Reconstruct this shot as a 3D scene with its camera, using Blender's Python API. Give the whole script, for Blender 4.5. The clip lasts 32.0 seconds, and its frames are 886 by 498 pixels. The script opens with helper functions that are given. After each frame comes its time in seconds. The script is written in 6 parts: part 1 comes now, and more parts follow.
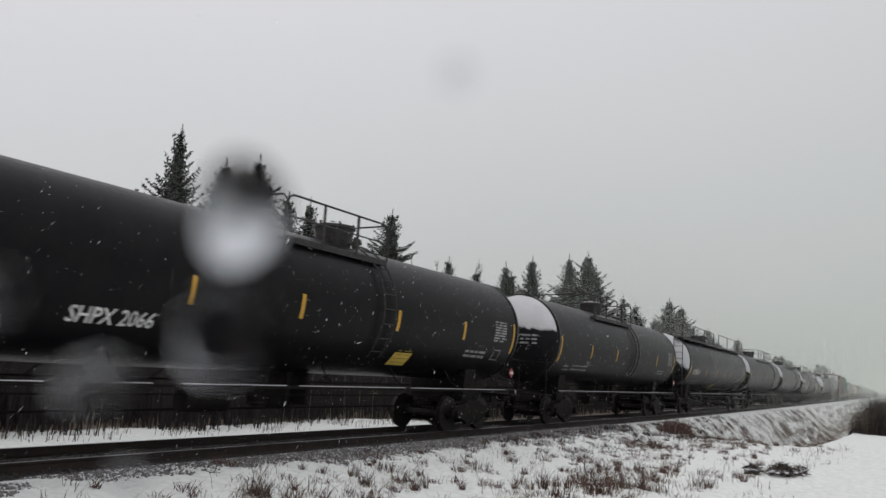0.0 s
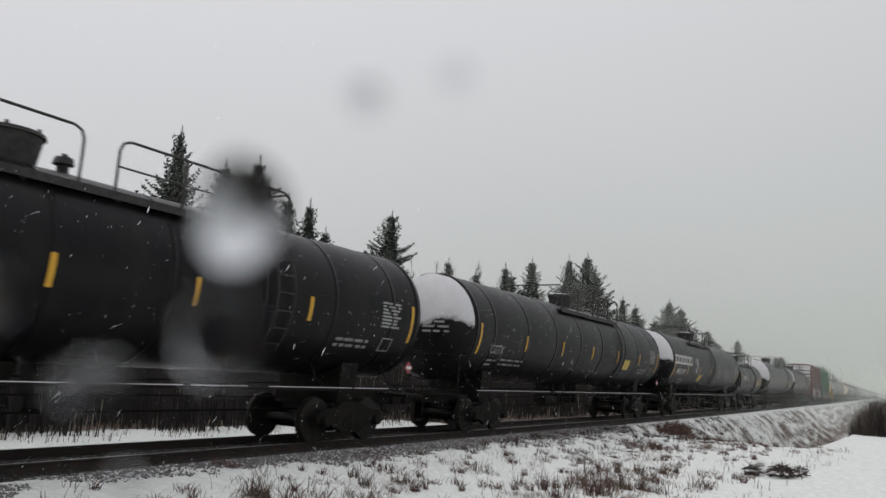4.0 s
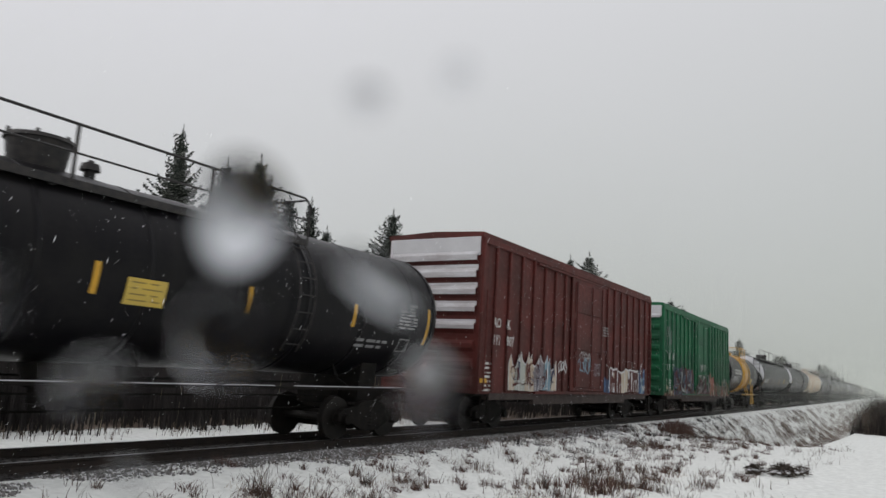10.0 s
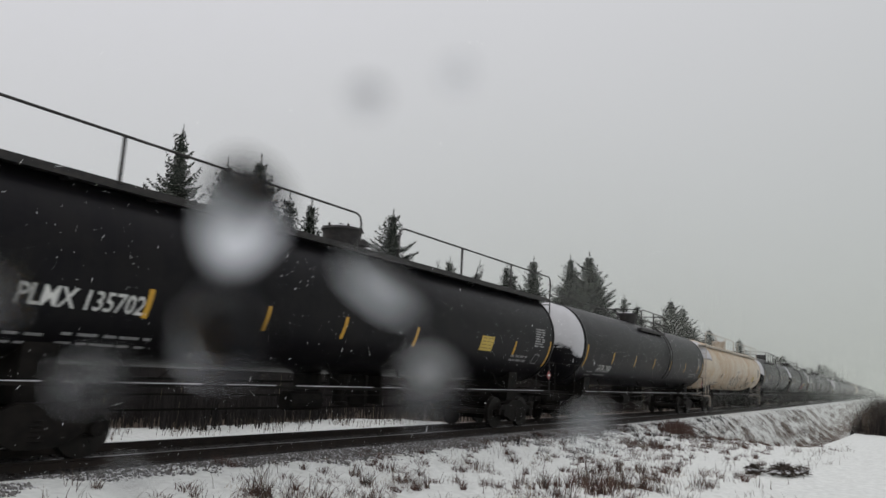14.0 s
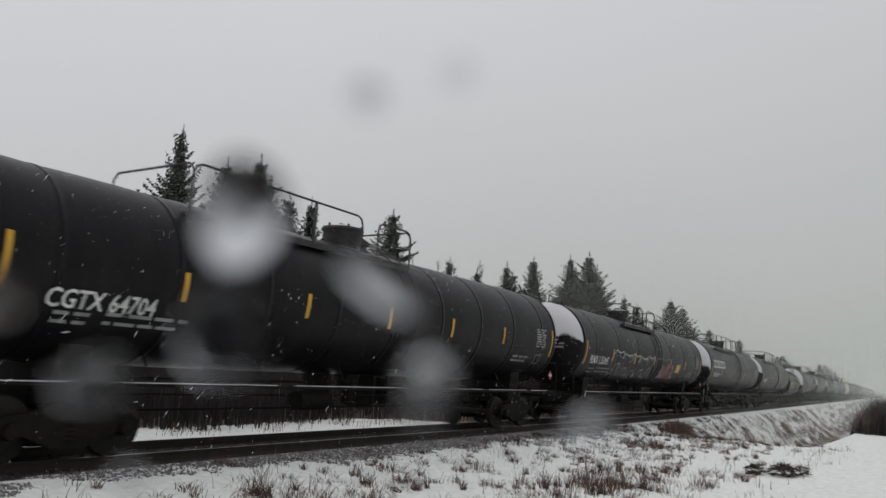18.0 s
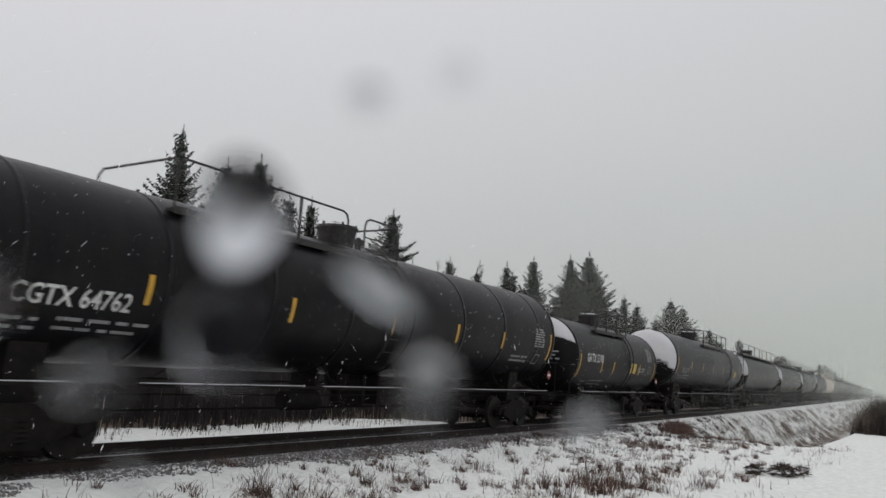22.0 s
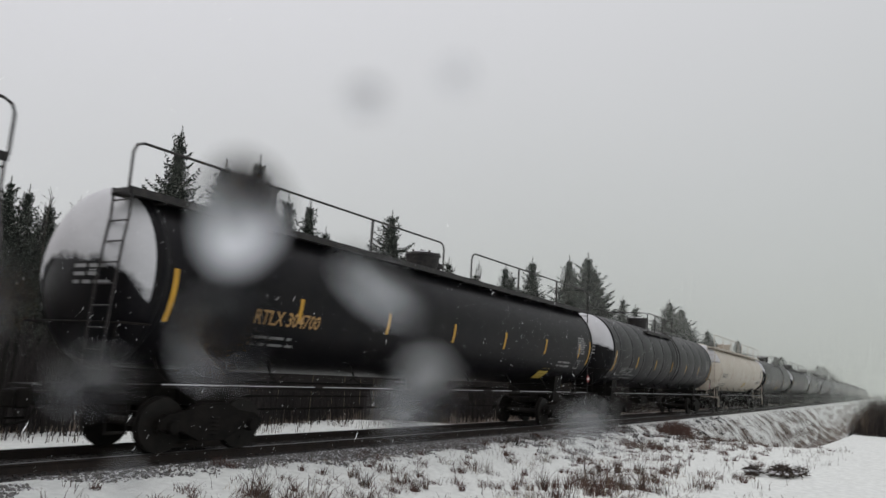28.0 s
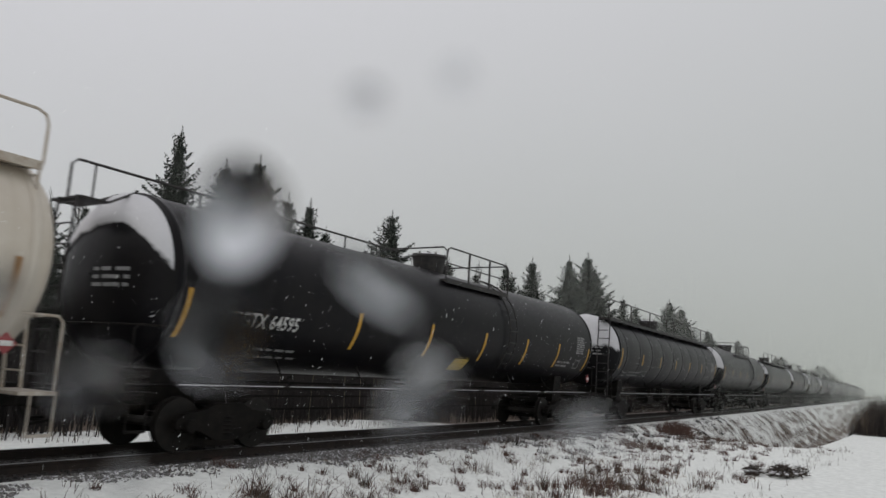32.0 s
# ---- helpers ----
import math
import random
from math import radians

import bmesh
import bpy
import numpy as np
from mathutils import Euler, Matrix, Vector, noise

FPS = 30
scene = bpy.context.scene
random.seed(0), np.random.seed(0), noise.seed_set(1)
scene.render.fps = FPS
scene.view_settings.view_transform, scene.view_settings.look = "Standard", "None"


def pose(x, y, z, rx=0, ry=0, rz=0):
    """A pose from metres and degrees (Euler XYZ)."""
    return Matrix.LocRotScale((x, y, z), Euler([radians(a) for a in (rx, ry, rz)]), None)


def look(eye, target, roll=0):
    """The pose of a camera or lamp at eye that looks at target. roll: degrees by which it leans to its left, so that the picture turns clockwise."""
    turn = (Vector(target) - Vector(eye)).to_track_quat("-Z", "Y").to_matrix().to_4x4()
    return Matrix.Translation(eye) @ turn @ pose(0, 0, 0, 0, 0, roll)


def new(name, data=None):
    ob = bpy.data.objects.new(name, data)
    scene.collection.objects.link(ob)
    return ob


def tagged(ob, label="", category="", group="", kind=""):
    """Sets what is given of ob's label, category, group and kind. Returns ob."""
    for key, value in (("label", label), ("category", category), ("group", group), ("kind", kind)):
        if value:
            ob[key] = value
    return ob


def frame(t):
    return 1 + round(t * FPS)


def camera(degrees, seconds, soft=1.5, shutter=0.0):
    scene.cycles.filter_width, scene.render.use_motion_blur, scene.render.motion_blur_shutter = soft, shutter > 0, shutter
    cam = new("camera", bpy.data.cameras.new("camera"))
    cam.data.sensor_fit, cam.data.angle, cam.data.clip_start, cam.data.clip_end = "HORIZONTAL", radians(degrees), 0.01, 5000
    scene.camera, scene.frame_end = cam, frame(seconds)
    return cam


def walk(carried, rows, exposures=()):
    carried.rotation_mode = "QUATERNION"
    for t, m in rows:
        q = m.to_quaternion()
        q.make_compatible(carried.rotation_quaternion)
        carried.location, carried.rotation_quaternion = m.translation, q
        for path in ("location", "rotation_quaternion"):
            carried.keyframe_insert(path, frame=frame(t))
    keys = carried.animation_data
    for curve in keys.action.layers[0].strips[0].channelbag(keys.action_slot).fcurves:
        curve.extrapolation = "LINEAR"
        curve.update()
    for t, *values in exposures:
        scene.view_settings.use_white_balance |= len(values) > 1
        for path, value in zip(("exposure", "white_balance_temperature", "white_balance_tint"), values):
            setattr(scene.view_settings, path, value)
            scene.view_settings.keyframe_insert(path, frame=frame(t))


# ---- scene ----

# x runs along the railway, y away from the camera, z up; the top of the rails is z = 0

# ---- camera ----
cam = camera(61.91, 32.0, soft=1.5, shutter=0.12)
cam.data.dof.use_dof, cam.data.dof.focus_distance, cam.data.dof.aperture_fstop = True, 28.0, 16.0
EYE = Vector((0.0, -11.48, 1.631))


def aim(dx, dy):
    """The camera's pose with a small unsteadiness of the tripod."""
    pan, tilt = radians(57.346 - 0.0438 * dx), radians(9.284 + 0.0438 * dy)
    way = Vector((math.sin(pan) * math.cos(tilt), math.cos(pan) * math.cos(tilt), math.sin(tilt)))
    return look(EYE, EYE + 50 * way, 3.373)


walk(cam, [(0, aim(-2, 0)), (1, aim(-2, 0)), (2, aim(-2, 3)), (3, aim(-2, 3)), (4.5, aim(-2.5, 1)), (6, aim(-3, -1)), (8, aim(-2, -1)),
           (9.5, aim(0, 0)), (14, aim(0, 0)), (19, aim(0, 0)), (24, aim(0, 0)), (25.2, aim(-1.5, 0)), (27.5, aim(-2, 2)), (32, aim(-2, 2))],
     exposures=[(0, 0.04), (9.6, 0.03), (10.8, 0.08), (12.2, 0.16), (13.2, 0.0), (15.5, -0.08), (17.2, -0.17), (18.4, -0.06), (20, 0.0), (24, -0.02), (28, 0.02), (30, 0.0), (31, -0.05), (32, -0.14)])

# ---- sky and light: a snowy overcast afternoon ----
SUN_EL, SUN_AZ = radians(38), radians(-60)
world = bpy.data.worlds.new("overcast_sky")
scene.world = world
world.use_nodes = True
wn, wl = world.node_tree.nodes, world.node_tree.links
wn.clear()
w_out, w_bg = wn.new("ShaderNodeOutputWorld"), wn.new("ShaderNodeBackground")
w_sky = wn.new("ShaderNodeTexSky")
w_sky.sky_type, w_sky.sun_disc = "NISHITA", False
w_sky.sun_elevation, w_sky.sun_rotation = SUN_EL, SUN_AZ
w_sky.air_density, w_sky.dust_density = 1.0, 6.0
w_dim = wn.new("ShaderNodeMix")
w_dim.data_type = "RGBA"
w_dim.blend_type = "MULTIPLY"
w_dim.inputs[0].default_value = 1.0
w_dim.inputs[7].default_value = (0.06, 0.06, 0.06, 1)
w_co, w_dot = wn.new("ShaderNodeTexCoord"), wn.new("ShaderNodeVectorMath")
w_dot.operation = "DOT_PRODUCT"
w_dot.inputs[1].default_value = (-0.09, 0.14, 0.72)
w_ramp = wn.new("ShaderNodeValToRGB")
w_ramp.color_ramp.elements[0].position, w_ramp.color_ramp.elements[0].color = 0.0, (0.372, 0.405, 0.366, 1)
w_ramp.color_ramp.elements[1].position, w_ramp.color_ramp.elements[1].color = 0.66, (0.78, 0.775, 0.815, 1)
w_zen = w_ramp.color_ramp.elements.new(1.0)
w_zen.color = (0.98, 0.97, 1.0, 1)
w_base = wn.new("ShaderNodeMath")
w_base.operation, w_base.inputs[1].default_value = "ADD", 0.175
w_cloud, w_mix = wn.new("ShaderNodeTexNoise"), wn.new("ShaderNodeMix")
w_cloud.inputs["Scale"].default_value, w_cloud.inputs["Detail"].default_value = 1.6, 3
w_fac = wn.new("ShaderNodeMath")
w_fac.operation = "MULTIPLY_ADD"
w_fac.inputs[1].default_value = 0.05
w_mix.data_type = "RGBA"
w_mix.inputs[0].default_value = 0.93
wl.new(w_co.outputs["Generated"], w_dot.inputs[0])
wl.new(w_co.outputs["Generated"], w_cloud.inputs["Vector"])
wl.new(w_cloud.outputs["Fac"], w_fac.inputs[0])
wl.new(w_dot.outputs["Value"], w_base.inputs[0])
wl.new(w_base.outputs[0], w_fac.inputs[2])
wl.new(w_fac.outputs[0], w_ramp.inputs["Fac"])
wl.new(w_sky.outputs["Color"], w_dim.inputs[6])
wl.new(w_dim.outputs[2], w_mix.inputs[6])
wl.new(w_ramp.outputs["Color"], w_mix.inputs[7])
wl.new(w_mix.outputs[2], w_bg.inputs["Color"])
w_bg.inputs["Strength"].default_value = 1.0
wl.new(w_bg.outputs["Background"], w_out.inputs["Surface"])

sun = new("sun", bpy.data.lights.new("sun", "SUN"))
sun.data.energy, sun.data.angle, sun.data.color = 0.5, radians(35), (1.0, 0.98, 0.95)
sun.matrix_world = look((-40, 30, 45), (0, 0, 0))


# ---- materials ----
def material(name, base, rough=0.6, metal=0.0, second=None, scale=6.0, amount=0.5, bump=0.0, bump_scale=40.0, streak=None, vary=0.0, spec=0.5, stretch=(1, 1, 1), sharp=0.3, island=False, ior=1.45):
    """A procedural surface: a base colour, a second colour in patches of two sizes, fine relief, streaks that run down."""
    m = bpy.data.materials.new(name)
    m.use_nodes = True
    n, l = m.node_tree.nodes, m.node_tree.links
    b = n["Principled BSDF"]
    b.inputs["Base Color"].default_value = (*base, 1)
    b.inputs["Roughness"].default_value, b.inputs["Metallic"].default_value = rough, metal
    b.inputs["Specular IOR Level"].default_value, b.inputs["IOR"].default_value = spec, ior
    co = n.new("ShaderNodeTexCoord")
    mp = n.new("ShaderNodeMapping")
    mp.inputs["Scale"].default_value = stretch
    l.new(co.outputs["Object"], mp.inputs["Vector"])
    colour = None
    if second:
        big, fine, add, ramp, mix = (n.new("ShaderNodeTexNoise"), n.new("ShaderNodeTexNoise"), n.new("ShaderNodeMath"), n.new("ShaderNodeValToRGB"), n.new("ShaderNodeMix"))
        big.inputs["Scale"].default_value, big.inputs["Detail"].default_value = scale, 5
        fine.inputs["Scale"].default_value, fine.inputs["Detail"].default_value = scale * 9, 3
        add.operation = "MULTIPLY_ADD"
        add.inputs[1].default_value = 0.35
        ramp.color_ramp.elements[0].position = 0.675 - sharp / 2
        ramp.color_ramp.elements[1].position = 0.675 + sharp / 2
        mix.data_type = "RGBA"
        mix.inputs[6].default_value, mix.inputs[7].default_value = (*base, 1), (*second, 1)
        sc = n.new("ShaderNodeMath")
        sc.operation = "MULTIPLY"
        sc.inputs[1].default_value = amount
        l.new(mp.outputs["Vector"], big.inputs["Vector"])
        l.new(mp.outputs["Vector"], fine.inputs["Vector"])
        l.new(fine.outputs["Fac"], add.inputs[0])
        l.new(big.outputs["Fac"], add.inputs[2])
        l.new(add.outputs[0], ramp.inputs["Fac"])
        l.new(ramp.outputs["Color"], sc.inputs[0])
        l.new(sc.outputs[0], mix.inputs[0])
        colour = mix.outputs[2]
        rr = n.new("ShaderNodeMapRange")
        rr.inputs["To Min"].default_value, rr.inputs["To Max"].default_value = max(0.05, rough - 0.12), min(1, rough + 0.15)
        l.new(fine.outputs["Fac"], rr.inputs["Value"])
        l.new(rr.outputs["Result"], b.inputs["Roughness"])
    if streak:
        mp2, st, r2, mix2 = n.new("ShaderNodeMapping"), n.new("ShaderNodeTexNoise"), n.new("ShaderNodeValToRGB"), n.new("ShaderNodeMix")
        mp2.inputs["Scale"].default_value = (5.0, 0.25, 0.25)
        st.inputs["Scale"].default_value, st.inputs["Detail"].default_value = 1.2, 6
        r2.color_ramp.elements[0].position, r2.color_ramp.elements[1].position = 0.5, 0.75
        r2.color_ramp.elements[1].color = (0.55, 0.55, 0.55, 1)
        mix2.data_type = "RGBA"
        mix2.inputs[6].default_value, mix2.inputs[7].default_value = (*base, 1), (*streak, 1)
        l.new(co.outputs["Object"], mp2.inputs["Vector"])
        l.new(mp2.outputs["Vector"], st.inputs["Vector"])
        l.new(st.outputs["Fac"], r2.inputs["Fac"])
        l.new(r2.outputs["Color"], mix2.inputs[0])
        if colour:
            l.new(colour, mix2.inputs[6])
        colour = mix2.outputs[2]
    if vary:
        info, hsv, mr = n.new("ShaderNodeNewGeometry" if island else "ShaderNodeObjectInfo"), n.new("ShaderNodeHueSaturation"), n.new("ShaderNodeMapRange")
        mr.inputs["To Min"].default_value, mr.inputs["To Max"].default_value = 1 - vary, 1 + vary
        hsv.inputs["Color"].default_value = (*base, 1)
        l.new(info.outputs["Random Per Island" if island else "Random"], mr.inputs["Value"])
        l.new(mr.outputs["Result"], hsv.inputs["Value"])
        if colour:
            l.new(colour, hsv.inputs["Color"])
        colour = hsv.outputs["Color"]
    if colour:
        l.new(colour, b.inputs["Base Color"])
    if bump:
        nb, bp = n.new("ShaderNodeTexNoise"), n.new("ShaderNodeBump")
        nb.inputs["Scale"].default_value, nb.inputs["Detail"].default_value = bump_scale, 4
        bp.inputs["Strength"].default_value, bp.inputs["Distance"].default_value = bump, 0.02
        l.new(mp.outputs["Vector"], nb.inputs["Vector"])
        l.new(nb.outputs["Fac"], bp.inputs["Height"])
        l.new(bp.outputs["Normal"], b.inputs["Normal"])
    return m


M_BLACK = material("black_tank_paint", (0.0060, 0.0057, 0.0074), 0.34, 0, (0.013, 0.012, 0.012), 1.3, 0.55, 0.03, 1.2, (0.012, 0.011, 0.011), 0.15, spec=0.5, sharp=0.24, ior=1.21)
M_JACKET = material("black_jacket_paint", (0.0060, 0.0057, 0.0074), 0.34, 0, (0.014, 0.013, 0.013), 1.5, 0.6, 0.05, 1.2, (0.014, 0.013, 0.013), 0.15, spec=0.5, sharp=0.24, ior=1.23)
M_STREAKSNOW = material("streaky_wind_packed_snow", (0.58, 0.58, 0.60), 0.8, 0, (0.30, 0.26, 0.26), 1.4, 0.6, 0.3, 7.0, spec=0.2, stretch=(1, 0.8, 4), sharp=0.3)
M_WHITE = material("cream_tank_paint", (0.64, 0.56, 0.455), 0.5, 0, (0.48, 0.29, 0.12), 0.45, 0.75, 0.05, 3.0, (0.50, 0.39, 0.27))
M_WHITE2 = material("white_tank_paint", (0.60, 0.55, 0.475), 0.5, 0, (0.46, 0.39, 0.30), 0.5, 0.5, 0.05, 3.0, (0.50, 0.44, 0.36))
M_YELLOW = material("yellow_band_paint", (0.62, 0.33, 0.03), 0.45, 0, (0.4, 0.2, 0.03), 0.9, 0.5, 0.05, 3.0, (0.35, 0.18, 0.05))
M_IRON = material("grimy_black_iron", (0.006, 0.0055, 0.005), 0.75, 0.0, (0.016, 0.013, 0.011), 5.0, 0.7, 0.3, 30, spec=0.2)
M_RAILING = material("dark_painted_railing", (0.012, 0.012, 0.013), 0.55, 0.1, (0.06, 0.05, 0.045), 9.0, 0.5)
M_CREAM_RAIL = material("cream_painted_railing", (0.5, 0.46, 0.4), 0.55, 0.0, (0.3, 0.22, 0.15), 9.0, 0.6)
M_YELLOW_RAIL = material("yellow_painted_railing", (0.6, 0.34, 0.04), 0.55, 0.0, (0.3, 0.18, 0.05), 9.0, 0.5)
M_WHEEL = material("worn_wheel_steel", (0.010, 0.009, 0.008), 0.6, 0.0, (0.022, 0.018, 0.015), 6.0, 0.7, 0.2, 30, spec=0.3)
M_SNOW = material("clinging_snow", (0.60, 0.60, 0.62), 0.8, 0, (0.49, 0.49, 0.51), 2.0, 0.4, 0.25, 7.0, spec=0.2)
M_OLDSTRIPE = material("rusted_orange_reflector", (0.38, 0.19, 0.05), 0.55, 0, (0.20, 0.11, 0.05), 6.0, 0.8)
M_RUSTRUN = material("rust_run", (0.40, 0.29, 0.17), 0.75, 0, (0.46, 0.39, 0.29), 7.0, 0.8)
M_STRIPE = material("yellow_reflector", (0.62, 0.34, 0.02), 0.35, 0, (0.4, 0.22, 0.03), 4.0, 0.6)
M_SIGN = material("yellow_sign", (0.60, 0.42, 0.07), 0.5, 0, (0.45, 0.34, 0.09), 5.0, 0.5)
M_SIGNINK = material("brown_sign_print", (0.26, 0.19, 0.05), 0.6)
M_LETTER = material("white_lettering", (0.72, 0.72, 0.70), 0.5, 0, (0.35, 0.35, 0.34), 3.0, 0.6)
M_OLDLETTER = material("faded_lettering", (0.30, 0.30, 0.30), 0.6, 0, (0.12, 0.12, 0.12), 3.0, 0.6)
M_AMBERLETTER = material("amber_lettering", (0.55, 0.33, 0.12), 0.6, 0, (0.25, 0.15, 0.07), 3.0, 0.6)
M_DARKLETTER = material("black_lettering", (0.04, 0.04, 0.045), 0.6)
M_RED = material("red_placard", (0.30, 0.05, 0.055), 0.5, 0, (0.18, 0.05, 0.05), 6, 0.5)
M_BOXRED = material("oxide_red_boxcar", (0.105, 0.022, 0.018), 0.62, 0, (0.05, 0.017, 0.014), 0.8, 0.8, 0.15, 8, (0.06, 0.03, 0.027), spec=0.3)
M_BOXGREEN = material("green_boxcar", (0.014, 0.132, 0.056), 0.58, 0, (0.018, 0.07, 0.04), 0.8, 0.8, 0.12, 8, (0.045, 0.085, 0.055), spec=0.3)
M_RUSTSILL = material("rusty_dusty_sill", (0.055, 0.040, 0.035), 0.8, 0, (0.03, 0.02, 0.018), 3, 0.8, 0.2, 20)
M_RAIL = material("rail_steel", (0.026, 0.021, 0.019), 0.65, 0.3, (0.05, 0.035, 0.028), 4, 0.6)
M_RAILTOP = material("polished_rail_head", (0.30, 0.30, 0.31), 0.32, 1.0, (0.2, 0.2, 0.2), 3, 0.5)
M_TIE = material("creosoted_sleeper", (0.022, 0.019, 0.017), 0.9, 0, (0.055, 0.045, 0.04), 5, 0.6, 0.5, 40, vary=0.3)
M_BALLAST = material("wet_dark_ballast", (0.030, 0.028, 0.027), 0.85, 0, (0.075, 0.07, 0.068), 7, 0.8, 0.9, 26)
M_STONE = material("ballast_stone", (0.13, 0.125, 0.12), 0.85, 0, (0.2, 0.195, 0.19), 9, 0.6, 0.3, 30, vary=0.45, island=True)
M_GRASS = material("dry_brown_grass", (0.105, 0.080, 0.060), 0.9, 0, None, vary=0.5, island=True)
M_RUSSET = material("russet_dry_stems", (0.085, 0.047, 0.037), 0.9, 0, None, vary=0.45, island=True)
M_STRAW = material("pale_straw", (0.30, 0.25, 0.17), 0.9, 0, None, vary=0.4, island=True)
M_BRUSH = material("grey_brown_brush", (0.020, 0.017, 0.016), 0.95, 0, None, vary=0.5, island=True)
M_BARK = material("grey_bark", (0.07, 0.055, 0.045), 0.95, 0, (0.03, 0.025, 0.02), 8, 0.7, 0.5, 30)
M_NEEDLE = material("spruce_needles", (0.015, 0.021, 0.015), 0.9, 0, None, vary=0.35, spec=0.15, island=True)


def flake_material(name, tone):
    """A flake lets the light of the sky through, so it shows as bright from below as from above."""
    m = bpy.data.materials.new(name)
    m.use_nodes = True
    n, l = m.node_tree.nodes, m.node_tree.links
    n.clear()
    out, mix, dif, tra = n.new("ShaderNodeOutputMaterial"), n.new("ShaderNodeMixShader"), n.new("ShaderNodeBsdfDiffuse"), n.new("ShaderNodeBsdfTranslucent")
    dif.inputs["Color"].default_value = tra.inputs["Color"].default_value = (*tone, 1)
    mix.inputs[0].default_value = 0.5
    l.new(dif.outputs[0], mix.inputs[1])
    l.new(tra.outputs[0], mix.inputs[2])
    l.new(mix.outputs[0], out.inputs["Surface"])
    return m


M_FLAKE = flake_material("snowflake", (0.95, 0.96, 0.97))
# tone of the strips that stand for distance haze, near the low sky's colour
M_HAZESTRIP = flake_material("pale_haze_strip", (0.79, 0.83, 0.775))


def ground_material():
    """Thin snow with gravel and dead grass showing through where it is steep or worn."""
    m = bpy.data.materials.new("thin_snow_on_ground")
    m.use_nodes = True
    n, l = m.node_tree.nodes, m.node_tree.links
    b = n["Principled BSDF"]
    b.inputs["Specular IOR Level"].default_value = 0.2
    co = n.new("ShaderNodeTexCoord")
    att = n.new("ShaderNodeAttribute")
    att.attribute_name = "bare"
    n1, n2, n3 = n.new("ShaderNodeTexNoise"), n.new("ShaderNodeTexNoise"), n.new("ShaderNodeTexNoise")
    for t, s, d in ((n1, 0.9, 6), (n2, 7.0, 5), (n3, 30.0, 3)):
        t.inputs["Scale"].default_value, t.inputs["Detail"].default_value = s, d
        l.new(co.outputs["Object"], t.inputs["Vector"])
    a1, a2, a3 = n.new("ShaderNodeMath"), n.new("ShaderNodeMath"), n.new("ShaderNodeMath")
    for a, k in ((a1, 0.5), (a2, 0.45), (a3, 1.0)):
        a.operation, a.inputs[1].default_value = "MULTIPLY_ADD", k
    l.new(n1.outputs["Fac"], a1.inputs[0])
    a1.inputs[2].default_value = 0.0
    l.new(n2.outputs["Fac"], a2.inputs[0])
    l.new(a1.outputs[0], a2.inputs[2])
    l.new(att.outputs["Fac"], a3.inputs[0])
    a4 = n.new("ShaderNodeMath")
    a4.operation, a4.inputs[1].default_value = "MULTIPLY_ADD", 0.35
    l.new(n3.outputs["Fac"], a4.inputs[0])
    l.new(a2.outputs[0], a4.inputs[2])
    l.new(a4.outputs[0], a3.inputs[2])
    ramp = n.new("ShaderNodeValToRGB")
    ramp.color_ramp.elements[0].position, ramp.color_ramp.elements[1].position = 0.90, 1.04
    l.new(a3.outputs[0], ramp.inputs["Fac"])
    soil = n.new("ShaderNodeValToRGB")
    e = soil.color_ramp.elements
    e[0].position, e[0].color = 0.35, (0.055, 0.040, 0.033, 1)
    e[1].position, e[1].color = 0.68, (0.21, 0.165, 0.13, 1)
    l.new(n3.outputs["Fac"], soil.inputs["Fac"])
    snow = n.new("ShaderNodeValToRGB")
    e = snow.color_ramp.elements
    e[0].position, e[0].color = 0.3, (0.65, 0.668, 0.645, 1)
    e[1].position, e[1].color = 0.65, (0.80, 0.82, 0.795, 1)
    l.new(n2.outputs["Fac"], snow.inputs["Fac"])
    mix = n.new("ShaderNodeMix")
    mix.data_type = "RGBA"
    l.new(ramp.outputs["Color"], mix.inputs[0])
    l.new(snow.outputs["Color"], mix.inputs[6])
    l.new(soil.outputs["Color"], mix.inputs[7])
    l.new(mix.outputs[2], b.inputs["Base Color"])
    b.inputs["Roughness"].default_value = 0.8
    bp = n.new("ShaderNodeBump")
    bp.inputs["Strength"].default_value, bp.inputs["Distance"].default_value = 0.6, 0.05
    l.new(n2.outputs["Fac"], bp.inputs["Height"])
    l.new(bp.outputs["Normal"], b.inputs["Normal"])
    return m


